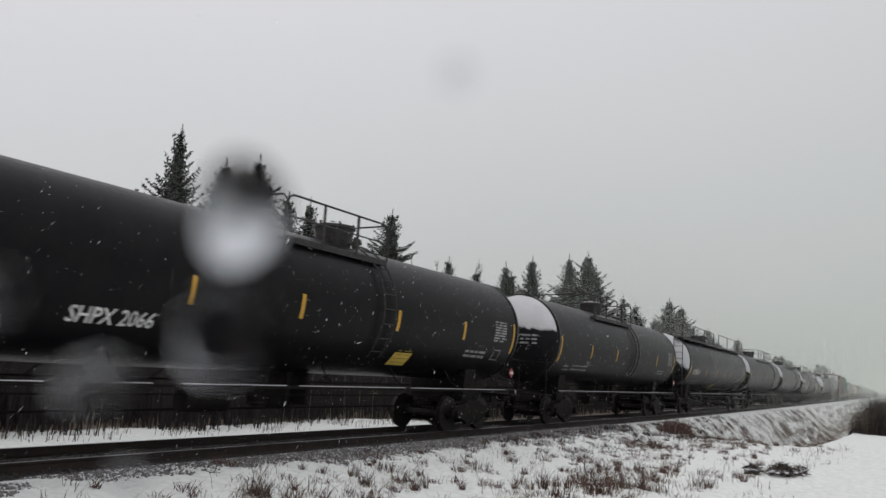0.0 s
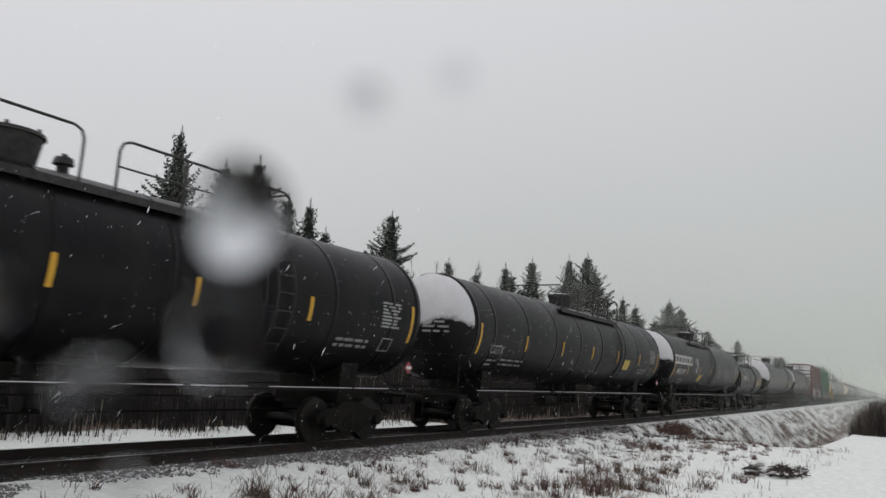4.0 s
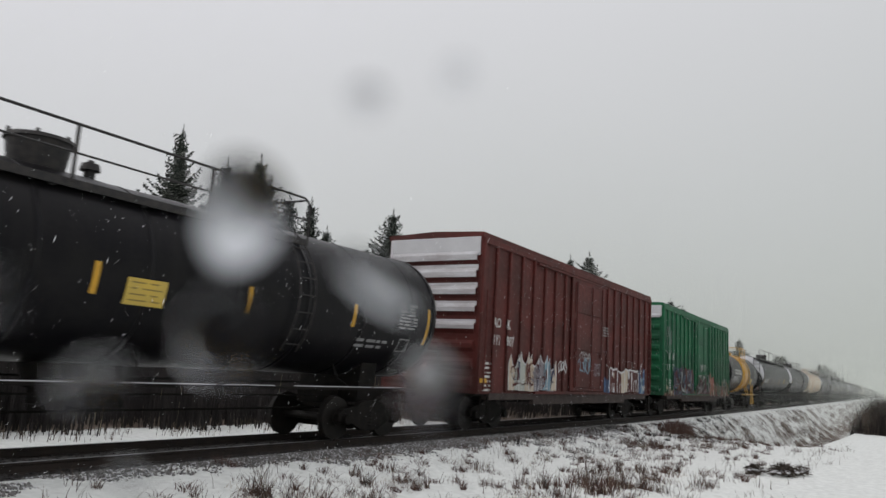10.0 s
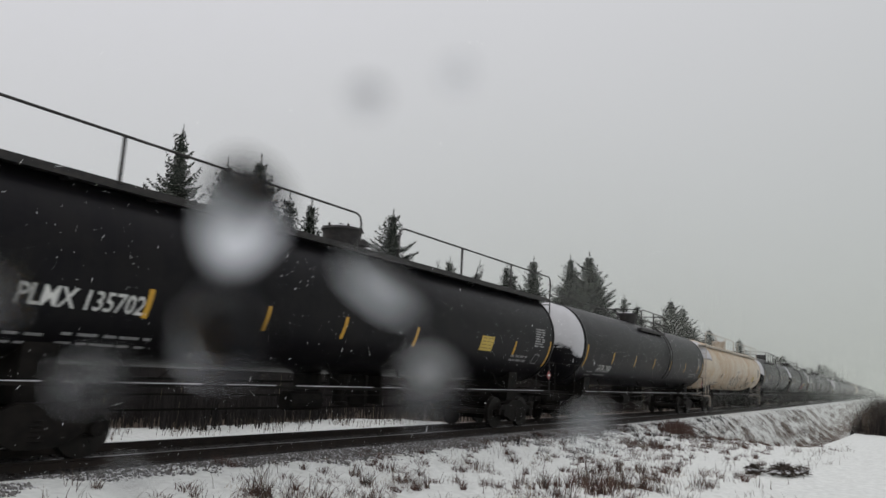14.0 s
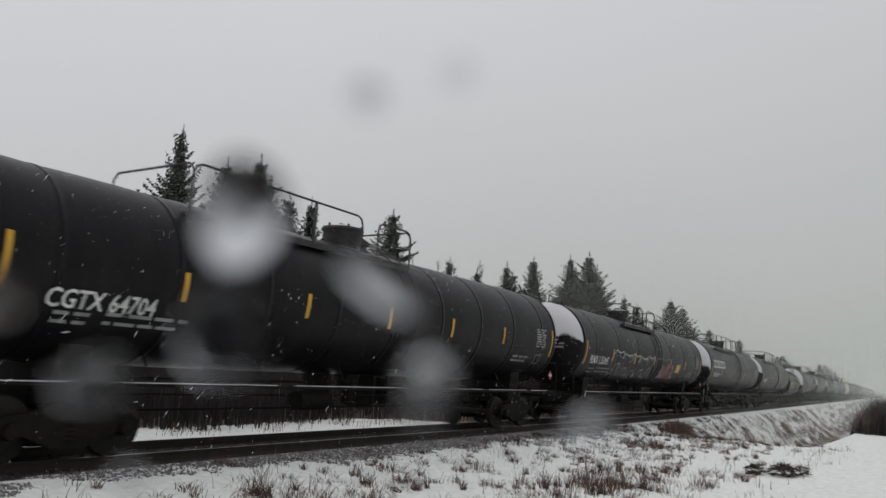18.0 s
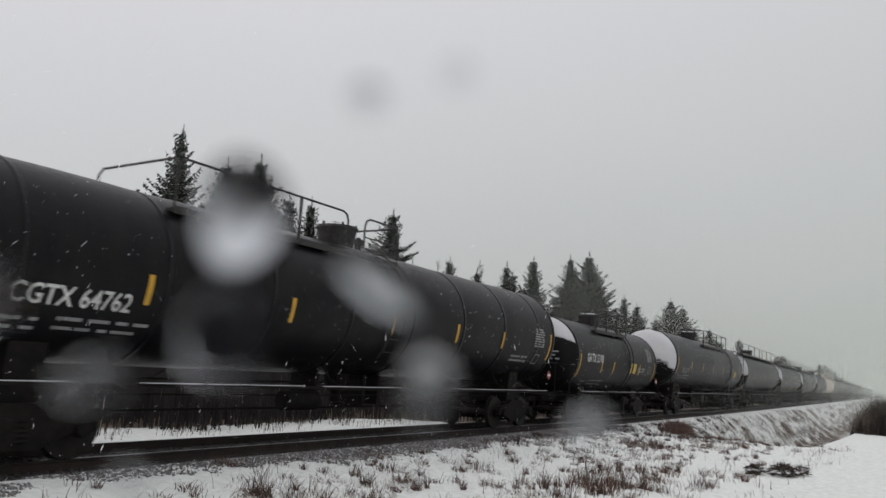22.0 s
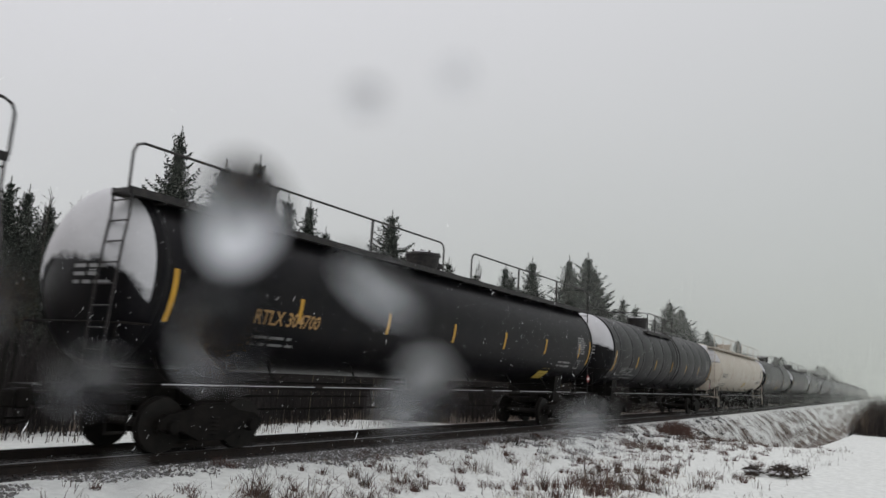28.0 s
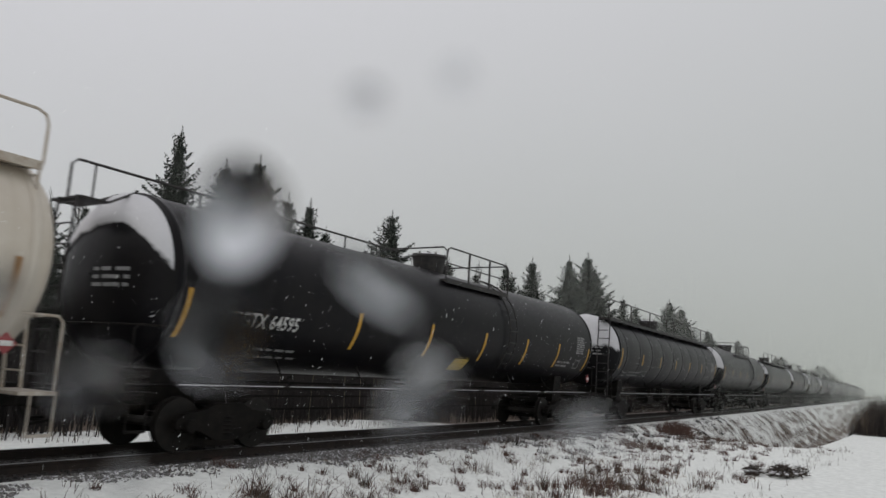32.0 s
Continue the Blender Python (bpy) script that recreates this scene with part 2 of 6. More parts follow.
def thin_snow_material():
    """Snow blown on to a tank's head, thinning out to bare paint at its ragged edge."""
    m = M_SNOW.copy()
    m.name = "thin_packed_snow"
    n, l = m.node_tree.nodes, m.node_tree.links
    out, b = n["Material Output"], n["Principled BSDF"]
    att, co, nz, add, mr, clear, mix = (n.new("ShaderNodeAttribute"), n.new("ShaderNodeTexCoord"), n.new("ShaderNodeTexNoise"), n.new("ShaderNodeMath"), n.new("ShaderNodeMapRange"), n.new("ShaderNodeBsdfTransparent"), n.new("ShaderNodeMixShader"))
    att.attribute_name = "cover"
    nz.inputs["Scale"].default_value, nz.inputs["Detail"].default_value = 3.5, 6
    add.operation, add.inputs[1].default_value = "MULTIPLY_ADD", 0.9
    mr.inputs["From Min"].default_value, mr.inputs["From Max"].default_value = 0.50, 0.85
    l.new(co.outputs["Object"], nz.inputs["Vector"])
    l.new(nz.outputs["Fac"], add.inputs[0])
    l.new(att.outputs["Fac"], add.inputs[2])
    l.new(add.outputs[0], mr.inputs["Value"])
    l.new(mr.outputs["Result"], mix.inputs[0])
    l.new(clear.outputs[0], mix.inputs[1])
    l.new(b.outputs[0], mix.inputs[2])
    l.new(mix.outputs[0], out.inputs["Surface"])
    return m


M_CAPSNOW = thin_snow_material()
M_GROUND = ground_material()


# ---- building helpers ----
def mesh_of(name, verts, faces, mat=None, smooth=False):
    me = bpy.data.meshes.new(name)
    me.from_pydata(verts, [], faces)
    if mat:
        me.materials.append(mat)
    if smooth:
        me.polygons.foreach_set("use_smooth", [True] * len(me.polygons))
    me.update()
    return me


def baked(name, bm, mat, smooth=False):
    me = bpy.data.meshes.new(name)
    bm.to_mesh(me)
    bm.free()
    me.materials.append(mat)
    if smooth:
        me.polygons.foreach_set("use_smooth", [True] * len(me.polygons))
    return me


def put(name, me, parent=None, at=(0, 0, 0), label="", turn=0):
    ob = new(name, me)
    ob.location = at
    if turn:
        ob.rotation_euler = (0, 0, turn)
    if parent:
        ob.parent = parent
    if label:
        tagged(ob, label)
    return ob


def part(name, bm, mat, parent, label="", smooth=False, at=(0, 0, 0)):
    """One mesh object from a bmesh under a thing or a part."""
    return put(name, baked(name, bm, mat, smooth), parent, at, label)


def add_box(bm, x0, x1, y0, y1, z0, z1, bevel=0.0):
    r = bmesh.ops.create_cube(bm, size=1, matrix=Matrix.Translation(((x0 + x1) / 2, (y0 + y1) / 2, (z0 + z1) / 2)) @ Matrix.Diagonal((x1 - x0, y1 - y0, z1 - z0, 1)))
    if bevel:
        bmesh.ops.bevel(bm, geom=list({e for v in r["verts"] for e in v.link_edges}), offset=bevel, segments=1, affect="EDGES")


def add_rod(bm, a, b, r=0.02, sides=6):
    a, b = Vector(a), Vector(b)
    d = b - a
    m = Matrix.Translation((a + b) / 2) @ d.to_track_quat("Z", "Y").to_matrix().to_4x4()
    bmesh.ops.create_cone(bm, cap_ends=True, segments=sides, radius1=r, radius2=r, depth=d.length, matrix=m)


def add_disc(bm, c, axis, r0, r1, depth, sides=20):
    m = Matrix.Translation(c) @ Vector(axis).to_track_quat("Z", "Y").to_matrix().to_4x4()
    bmesh.ops.create_cone(bm, cap_ends=True, segments=sides, radius1=r0, radius2=r1, depth=depth, matrix=m)


def add_path(bm, pts, r=0.02, sides=6):
    """A bent tube through points, in one piece."""
    pts = [Vector(p) for p in pts]
    side, rings = None, []
    for i, p in enumerate(pts):
        way = (pts[min(i + 1, len(pts) - 1)] - pts[max(i - 1, 0)]).normalized()
        side = way.orthogonal() if side is None else side - way * side.dot(way)
        side.normalize()
        up = way.cross(side)
        rings.append([bm.verts.new(p + r * (side * math.cos(2 * math.pi * k / sides) + up * math.sin(2 * math.pi * k / sides))) for k in range(sides)])
    for a, b in zip(rings, rings[1:]):
        for k in range(sides):
            bm.faces.new((a[k], a[(k + 1) % sides], b[(k + 1) % sides], b[k]))
    bm.faces.new(list(reversed(rings[0]))), bm.faces.new(rings[-1])


def box_mesh(name, size, mat, bevel=0.0):
    bm = bmesh.new()
    x, y, z = size
    add_box(bm, -x / 2, x / 2, -y / 2, y / 2, -z / 2, z / 2, bevel)
    return baked(name, bm, mat)


def smooth01(a, b, x):
    u = min(max((x - a) / (b - a), 0.0), 1.0)
    return u * u * (3 - 2 * u)


# ---- the line of the railway: straight past the camera, easing away from it further on ----
BEND, BEND_END = 0.02406, 69.2


def side_of(x):
    u = min(max(x, 0.0), BEND_END)
    return BEND * u * u / (2 * BEND_END) + BEND * max(x - BEND_END, 0.0)


def heading(x):
    return BEND * min(max(x, 0.0), BEND_END) / BEND_END


# ---- ground ----
def height(x, y):
    q = y - side_of(x)
    if q > 0:
        z = -0.20 if q < 1.5 else -0.20 - 0.12 * smooth01(1.5, 3.5, q) + 0.02 * max(q - 6, 0)
        z += 0.10 * (noise.noise((x * 0.25, y * 0.25, 3)) + 0.5 * noise.noise((x * 0.9, y * 0.9, 5))) * smooth01(2.5, 5, q)
        return z
    z = -0.20 + 0.13 * smooth01(-1.2, -1.7, q) - 0.33 * smooth01(-1.9, -5.0, q)
    deep = 2.7 * smooth01(30, 45, x)
    edge = max(-6.2 - 0.45 * (x - 28), -8.3 - 0.015 * max(x - 33, 0))
    z -= deep * smooth01(-2.0, -5.6, q) * (1 - smooth01(edge + 1.6, edge - 0.1, y))
    z -= 0.08 * smooth01(-5.0, -9.0, q)
    z += (0.16 * noise.noise((x * 0.22, y * 1.1, 7)) + 0.12 * noise.noise((x * 0.4, y * 2.6, 17))) * smooth01(24, 34, x) * smooth01(-2.4, -3.6, q) * (1 - smooth01(-6.5, -8.0, q))
    z += (0.05 * noise.noise((x * 0.5, y * 0.5, 1)) + 0.035 * noise.noise((x * 1.7, y * 1.7, 2))) * smooth01(-1.7, -3.0, q)
    return z


def bareness(x, y):
    q = y - side_of(x)
    if q > 0:
        return 0.9 if q < 1.6 else 0.05 + 0.55 * smooth01(5.0, 6.4, q + 0.5 * noise.noise((x * 0.4, y * 0.4, 9))) + 0.7 * smooth01(22, 27, x) * (1 - smooth01(5.0, 6.4, q))
    if q > -1.35:
        return 0.9
    b = 0.07
    near = 1 - smooth01(22, 34, x)
    patch = noise.noise((x * 0.55, y * 0.8, 21))
    b += near * (0.42 + 0.22 * patch) * (0.25 + 0.75 * smooth01(8.5, 11.0, x + 1.5 * patch)) * smooth01(-3.0 + 0.7 * patch, -2.0, q)
    b += near * 0.16 * max(0.0, noise.noise((x * 0.35, y * 0.5, 33)))
    b += (1 - near) * 0.10 * smooth01(-1.4, -2.2, q) * (1 - smooth01(-2.2, -3.0, q))
    bank = smooth01(30, 38, x) * smooth01(-2.1, -3.0, q) * (smooth01(-7.2, -5.6, q) if q < -5.6 else 1)
    b += (0.20 + 0.12 * smooth01(-3.6, -5.4, q) + 0.10 * noise.noise((x * 0.12, y * 0.9, 41)) + 0.18 * noise.noise((x * 0.30, y * 2.8, 47))) * bank
    return b


def grid_lines(stops):
    out = []
    for (a, b, step) in stops:
        k = max(1, int(round((b - a) / step)))
        out += [a + (b - a) * i / k for i in range(k)]
    return out + [stops[-1][1]]


def build_ground():
    xs = grid_lines([(-400, -40, 60), (-40, -2, 4), (-2, 30, 0.35), (30, 90, 0.5), (90, 110, 1.5), (110, 400, 10), (400, 2400, 250)])
    ys = grid_lines([(-900, -60, 120), (-60, -14, 5), (-14, 6, 0.3), (6, 30, 1.5), (30, 100, 8), (100, 1500, 200)])
    verts, bare = [], []
    for x in xs:
        for y in ys:
            yy = y + side_of(x) * max(0.0, 1 - abs(y) / 60)
            verts.append((x, yy, height(x, yy) if abs(y) < 90 else -0.3))
            bare.append(bareness(x, yy))
    w = len(ys)
    faces = [(i * w + j, (i + 1) * w + j, (i + 1) * w + j + 1, i * w + j + 1) for i in range(len(xs) - 1) for j in range(w - 1)]
    me = mesh_of("ground", verts, faces, M_GROUND, True)
    att = me.attributes.new("bare", "FLOAT", "POINT")
    att.data.foreach_set("value", bare)
    tagged(new("ground", me), "thin wet snow over rough grass and gravel beside the railway", "ground", kind="structure")


build_ground()


def sweep(name, profile, xs, mat, y0=0.0, z0=0.0):
    """A profile (y, z) drawn along the line of the railway."""
    verts, faces, k = [], [], len(profile)
    for x in xs:
        for (y, z) in profile:
            verts.append((x - math.sin(heading(x)) * (y + y0), side_of(x) + y + y0, z + z0))
    for i in range(len(xs) - 1):
        for j in range(k):
            a, b = i * k + j, i * k + (j + 1) % k
            faces.append((a, b, b + k, a + k))
    return mesh_of(name, verts, faces, mat)


LINE = grid_lines([(-60, 0, 10), (0, 80, 2.5), (80, 900, 20)])
tagged(new("ballast_bed", sweep("ballast_bed", [(-1.9, -0.4), (-1.45, -0.16), (1.45, -0.16), (1.95, -0.4)], LINE, M_BALLAST)), "dark wet ballast between and beside the rails", "ballast", kind="structure")
RAIL = [(-0.075, 0.0), (-0.075, 0.015), (-0.012, 0.03), (-0.012, 0.13), (-0.036, 0.14), (-0.036, 0.168), (0.036, 0.168), (0.036, 0.14), (0.012, 0.13), (0.012, 0.03), (0.075, 0.015), (0.075, 0.0)]
HEAD = [(-0.034, 0.0), (-0.030, 0.004), (0.030, 0.004), (0.034, 0.0)]
for y0 in (-0.75, 0.75):
    rail = tagged(new("rail", sweep("rail", RAIL, LINE, M_RAIL, y0, -0.172)), "rusty steel rail with a polished running surface", "rail", "rails of the track", "structure")
    put("rail_head", sweep("rail_head", HEAD, LINE, M_RAILTOP, y0, -0.004), rail, label="polished steel running surface")


def build_sleepers():
    me = box_mesh("sleeper", (0.23, 2.6, 0.18), M_TIE, 0.015)
    plate = box_mesh("tie_plate", (0.19, 0.34, 0.02), M_RAIL)
    bed = tagged(new("sleepers"), "dark creosoted wooden sleepers under the rails", "sleepers", kind="structure")
    for i in range(150):
        x = -3 + 0.56 * i
        s = put("sleeper", me, bed, (x + random.uniform(-0.03, 0.03), side_of(x), -0.262), turn=heading(x) + random.uniform(-0.01, 0.01))
        if i < 70:
            put("tie_plate", plate, s, (0, -0.75, 0.095))


build_sleepers()


# ---- rolling stock: shared pieces ----
def lathe(name, outline, mat, sides=44, zc=0.0):
    """Turns (x, r) about the car's long axis."""
    verts, faces = [], []
    for (x, r) in outline:
        for i in range(sides):
            a = 2 * math.pi * i / sides
            verts.append((x, r * math.cos(a), zc + r * math.sin(a)))
    for i in range(len(outline) - 1):
        for j in range(sides):
            a, b = i * sides + j, i * sides + (j + 1) % sides
            faces.append((a, b, b + sides, a + sides))
    return mesh_of(name, verts, faces, mat, True)


def wheelset_mesh():
    bm = bmesh.new()
    add_rod(bm, (0, -1.0, 0), (0, 1.0, 0), 0.085, 10)
    for s in (-1, 1):
        add_disc(bm, (0, s * 0.755, 0), (0, 1, 0), 0.457, 0.457, 0.10, 28)
        add_disc(bm, (0, s * 0.695, 0), (0, 1, 0), 0.485, 0.485, 0.028, 28)
        add_disc(bm, (0, s * 0.83, 0), (0, 1, 0), 0.16, 0.13, 0.10, 14)
        for k in range(3):
            a = 2 * math.pi * k / 3
            add_disc(bm, (0.27 * math.cos(a), s * 0.808, 0.27 * math.sin(a)), (0, 1, 0), 0.045, 0.045, 0.012, 8)
        add_disc(bm, (0, s * 0.95, 0), (0, 1, 0), 0.11, 0.11, 0.12, 10)
    return baked("wheelset", bm, M_WHEEL)


def sideframe_mesh():
    bm = bmesh.new()
    top = [(-1.12, 0.56), (-0.98, 0.66), (-0.55, 0.72), (-0.30, 0.84), (0.30, 0.84), (0.55, 0.72), (0.98, 0.66), (1.12, 0.56), (1.12, 0.42), (0.72, 0.40), (0.40, 0.26), (0.28, 0.20), (-0.28, 0.20), (-0.40, 0.26), (-0.72, 0.40), (-1.12, 0.42)]
    ring = [bm.verts.new((x, -0.07, z)) for x, z in top]
    f = bm.faces.new(ring)
    r = bmesh.ops.extrude_face_region(bm, geom=[f])
    bmesh.ops.translate(bm, verts=[v for v in r["geom"] if isinstance(v, bmesh.types.BMVert)], vec=(0, 0.14, 0))
    bmesh.ops.recalc_face_normals(bm, faces=bm.faces)
    return baked("sideframe", bm, M_IRON)


def axle_box_mesh():
    bm = bmesh.new()
    add_disc(bm, (0, -0.10, 0), (0, 1, 0), 0.11, 0.13, 0.14, 14)
    return baked("axle_box", bm, M_IRON)


def springs_mesh():
    """A nest of coil springs, drawn as one ribbed barrel."""
    rings = [(0.28 + 0.035 * k, 0.20 if k % 2 else 0.15) for k in range(11)]
    verts, faces = [], []
    for (z, r) in rings:
        verts += [(r * math.cos(2 * math.pi * i / 12), 0.45 * r * math.sin(2 * math.pi * i / 12), z) for i in range(12)]
    for k in range(len(rings) - 1):
        faces += [(k * 12 + i, k * 12 + (i + 1) % 12, k * 12 + 12 + (i + 1) % 12, k * 12 + 12 + i) for i in range(12)]
    return mesh_of("spring_nest", verts, faces, M_IRON)


def coupler_mesh():
    bm = bmesh.new()
    add_box(bm, -0.1, 0.62, -0.09, 0.09, -0.11, 0.11, 0.02)
    add_box(bm, 0.55, 0.80, -0.17, 0.13, -0.15, 0.15, 0.03)
    add_box(bm, 0.78, 0.98, -0.17, -0.05, -0.13, 0.13, 0.03)
    add_rod(bm, (0.1, -0.12, 0.05), (0.16, -1.05, 0.12), 0.018, 5)
    add_path(bm, [(0.45, 0.16, -0.05), (0.62, 0.2, -0.32), (0.95, 0.18, -0.38)], 0.025, 6)
    return baked("coupler", bm, M_IRON)


S_WHEELSET, S_FRAME, S_SPRING, S_COUPLER, S_AXLEBOX = wheelset_mesh(), sideframe_mesh(), springs_mesh(), coupler_mesh(), axle_box_mesh()
S_BOLSTER = box_mesh("bolster", (0.42, 2.1, 0.30), M_IRON, 0.03)


def brake_beam_mesh():
    """The beam with its shoe heads and hangers that bears on the wheels of one axle."""
    bm = bmesh.new()
    top = [(-0.10, 0.20), (0.10, 0.20), (0.16, 0.02), (0.12, -0.16), (-0.06, -0.16), (-0.14, 0.02)]
    a, b = [bm.verts.new((x, -0.86, z)) for x, z in top], [bm.verts.new((x, 0.86, z)) for x, z in top]
    for i in range(6):
        j = (i + 1) % 6
        bm.faces.new((a[i], a[j], b[j], b[i]))
    bm.faces.new(a), bm.faces.new(list(reversed(b)))
    bmesh.ops.recalc_face_normals(bm, faces=bm.faces)
    return baked("brake_beam", bm, M_IRON)


S_BRAKE = brake_beam_mesh()
WHEELSETS = []
CARS = []
TANK_R, TANK_Z = 1.505, 2.885
MESHES = {}


def once(key, make):
    if key not in MESHES:
        MESHES[key] = make()
    return MESHES[key]


def truck(car, x):
    t = put("truck", S_BOLSTER, car, (x, 0, 0.58))
    for s in (-1, 1):
        put("sideframe", S_FRAME, t, (0, s * 1.0, -0.58), turn=0 if s < 0 else math.pi)
        put("spring_nest", S_SPRING, t, (0, s * 1.0, -0.58))
        put("brake_beam", S_BRAKE, t, (s * 0.36, 0, -0.20), turn=0 if s > 0 else math.pi)
        if s < 0:
            for dx in (-0.88, 0.88):
                put("axle_box", S_AXLEBOX, t, (dx, -1.0, 0.46 - 0.58))
    for dx in (-0.88, 0.88):
        w = put("wheelset", S_WHEELSET, t)
        w.matrix_parent_inverse = Matrix.Translation((dx, 0, -0.58 + 0.457))
        WHEELSETS.append(w)


def running_gear(car, h, inset=1.75, reach=0.45):
    for s in (-1, 1):
        truck(car, s * (h - inset))
        c = put("coupler", S_COUPLER, car, (s * (h + reach), 0, 0.86), turn=0 if s > 0 else math.pi)


class Skin:
    """The near side of a tank, as a sheet on which signs and lettering lie: x along the car, z up."""

    def __init__(self, r, zc):
        self.r, self.zc = r, zc

    def at(self, x, z, lift=0.012):
        a = math.asin(max(-0.98, min(0.98, (z - self.zc) / self.r)))
        return (x, -(self.r + lift) * math.cos(a), self.zc + (self.r + lift) * math.sin(a))

    def up(self, x, z0, d, lift=0.012):
        a = math.asin(max(-0.98, min(0.98, (z0 - self.zc) / self.r))) + d / self.r
        return (x, -(self.r + lift) * math.cos(a), self.zc + (self.r + lift) * math.sin(a))


class Flat:
    """The near side of a boxcar."""

    def __init__(self, y):
        self.y = y

    def at(self, x, z, lift=0.012):
        return (x, self.y - lift, z)

    def up(self, x, z0, d, lift=0.012):
        return (x, self.y - lift, z0 + d)


def sheet(skin, rects, name, mat, parent, label="", lift=0.012):
    """Flat patches (x0, x1, z0, z1) laid on a skin, joined into one mesh."""
    verts, faces = [], []
    for (x0, x1, z0, z1) in rects:
        k = max(1, int((z1 - z0) / 0.12))
        base = len(verts)
        for i in range(k + 1):
            d = (z1 - z0) * i / k
            verts += [skin.up(x0, z0, d, lift), skin.up(x1, z0, d, lift)]
        for i in range(k):
            a = base + 2 * i
            faces.append((a, a + 1, a + 3, a + 2))
    return put(name, mesh_of(name, verts, faces, mat), parent, label=label)


def letters(skin, text, x, z, size, mat, parent, squeeze=0.8, lift=0.014):
    """Painted words, with Blender's own font, laid on a skin."""
    cu = bpy.data.curves.new("lettering", "FONT")
    cu.body, cu.size, cu.resolution_u = text, size / 0.69, 2
    cu.offset = 0.020 * size
    ob = bpy.data.objects.new("lettering", cu)
    scene.collection.objects.link(ob)
    me0 = ob.to_mesh()
    verts = [skin.up(x + v.co.x * squeeze, z, v.co.y, lift) for v in me0.vertices]
    faces = [tuple(p.vertices) for p in me0.polygons]
    ob.to_mesh_clear()
    bpy.data.objects.remove(ob)
    bpy.data.curves.remove(cu)
    return put("lettering", mesh_of("lettering", verts, faces, mat), parent)


def small_print(skin, x, z, length, rows, mat, parent, pitch=0.10, tall=0.05, seed=1):
    """Lines of writing too small to read: rows of plain bars."""
    rng = random.Random(seed)
    rects = []
    for r in range(rows):
        a = 0.0
        while a < length - 0.1:
            w = rng.uniform(0.12, 0.42)
            rects.append((x + a, x + min(a + w, length), z - r * pitch, z - r * pitch + tall))
            a += w + rng.uniform(0.04, 0.12)
    return sheet(skin, rects, "small_print", mat, parent)


def name_shapes(skin, x, z, length, tall, mat, parent):
    """A company's name, drawn as six plain blocks, each with a slot through its middle."""
    w = length / 6 * 0.84
    s = 0.22 * tall
    for k in range(6):
        a = x + k * length / 6
        r = [(a, a + s, z, z + tall), (a + w - s, a + w, z, z + tall), (a + s, a + w - s, z, z + s), (a + s, a + w - s, z + tall - s, z + tall)]
        sheet(skin, r, "name_shape", mat, parent, "bold white block shape", 0.016)


class Head:
    """The leading head of a tank, as a sheet: x across the car, z up."""

    def __init__(self, h, r, zc, d):
        self.h, self.r, self.zc, self.d = h, r, zc, d

    def at(self, x, z, lift=0.012):
        rho = min(0.995, math.hypot(x, z - self.zc) / self.r)
        return (-self.h - self.d * math.sqrt(1 - rho * rho) - lift, x, z)

    def up(self, x, z0, d, lift=0.012):
        return self.at(-x, z0 + d, lift)


def snow_cap_mesh(h, r, zc, depth, low, seed, arch=0.0):
    """Wind-packed snow on the upper part of the leading head of a tank."""
    rng = random.Random(seed)
    n, k = 14, 22
    ph = [rng.uniform(0, 6.28) for _ in range(3)]
    verts, faces, cover = [], [], []
    for i in range(n + 1):
        for j in range(k + 1):
            v = -1 + 2 * j / k
            zl = low + arch - 0.10 + 0.10 * math.sin(2.1 * v + ph[0]) + 0.05 * math.sin(5 * v + ph[1]) - (0.18 + 1.6 * arch) * v * v
            u = i / n
            yy = v * math.sqrt(max(0, 1 - zl * zl)) if i == 0 else None
            z = zl + (0.985 - zl) * u
            y = v * math.sqrt(max(0.0, 0.975 - min(z * z, 0.975)))
            rho = min(1.0, math.sqrt(y * y + z * z))
            edge = min(1.0, u * 5, (1 - abs(v)) * 6 + 0.05)
            cover.append(min(1.0, 0.05 + u * 3.2, 0.6 + (1 - abs(v)) * 4))
            thick = 0.022 + 0.034 * edge * (0.7 + 0.3 * rng.random())
            verts.append((-h - depth * math.sqrt(max(0, 1 - rho * rho)) - thick, y * r, zc + z * r))
    for i in range(n):
        for j in range(k):
            a = i * (k + 1) + j
            faces.append((a, a + 1, a + k + 2, a + k + 1))
    me = mesh_of("snow_cap", verts, faces, M_CAPSNOW, True)
    me.attributes.new("cover", "FLOAT", "POINT").data.foreach_set("value", cover)
    return me


def tank_mesh(h, r, zc, mat, bands=0):
    d = 0.62 * r / 1.55
    out = [(-h - d, 0.02)]
    out += [(-h - d * math.cos(a), r * math.sin(a)) for a in [math.pi / 2 * k / 7 for k in range(1, 8)]]
    out += [(-h + 0.02, r)]
    if bands:
        w = 2 * h / bands
        for k in range(bands):
            c = -h + w * (k + 0.5)
            out += [(c - w * 0.34, r), (c - w * 0.20, r - 0.004), (c - 0.14, r - 0.011), (c + 0.14, r - 0.011), (c + w * 0.20, r - 0.004), (c + w * 0.34, r)]
    else:
        out += [(-h + 2 * h * k / 12, r) for k in range(1, 12)]
    out += [(h - 0.02, r)]
    out += [(h + d * math.cos(a), r * math.sin(a)) for a in [math.pi / 2 * k / 7 for k in range(7, 0, -1)]]
    out += [(h + d, 0.02)]
    return lathe("tank", out, mat, 48, zc)


def band_mesh(r, zc, mat, width=0.09, lift=0.004):
    return lathe("jacket_band", [(-width / 2, r - 0.02), (-width / 2, r + lift), (width / 2, r + lift), (width / 2, r - 0.02)], mat, 48, zc)


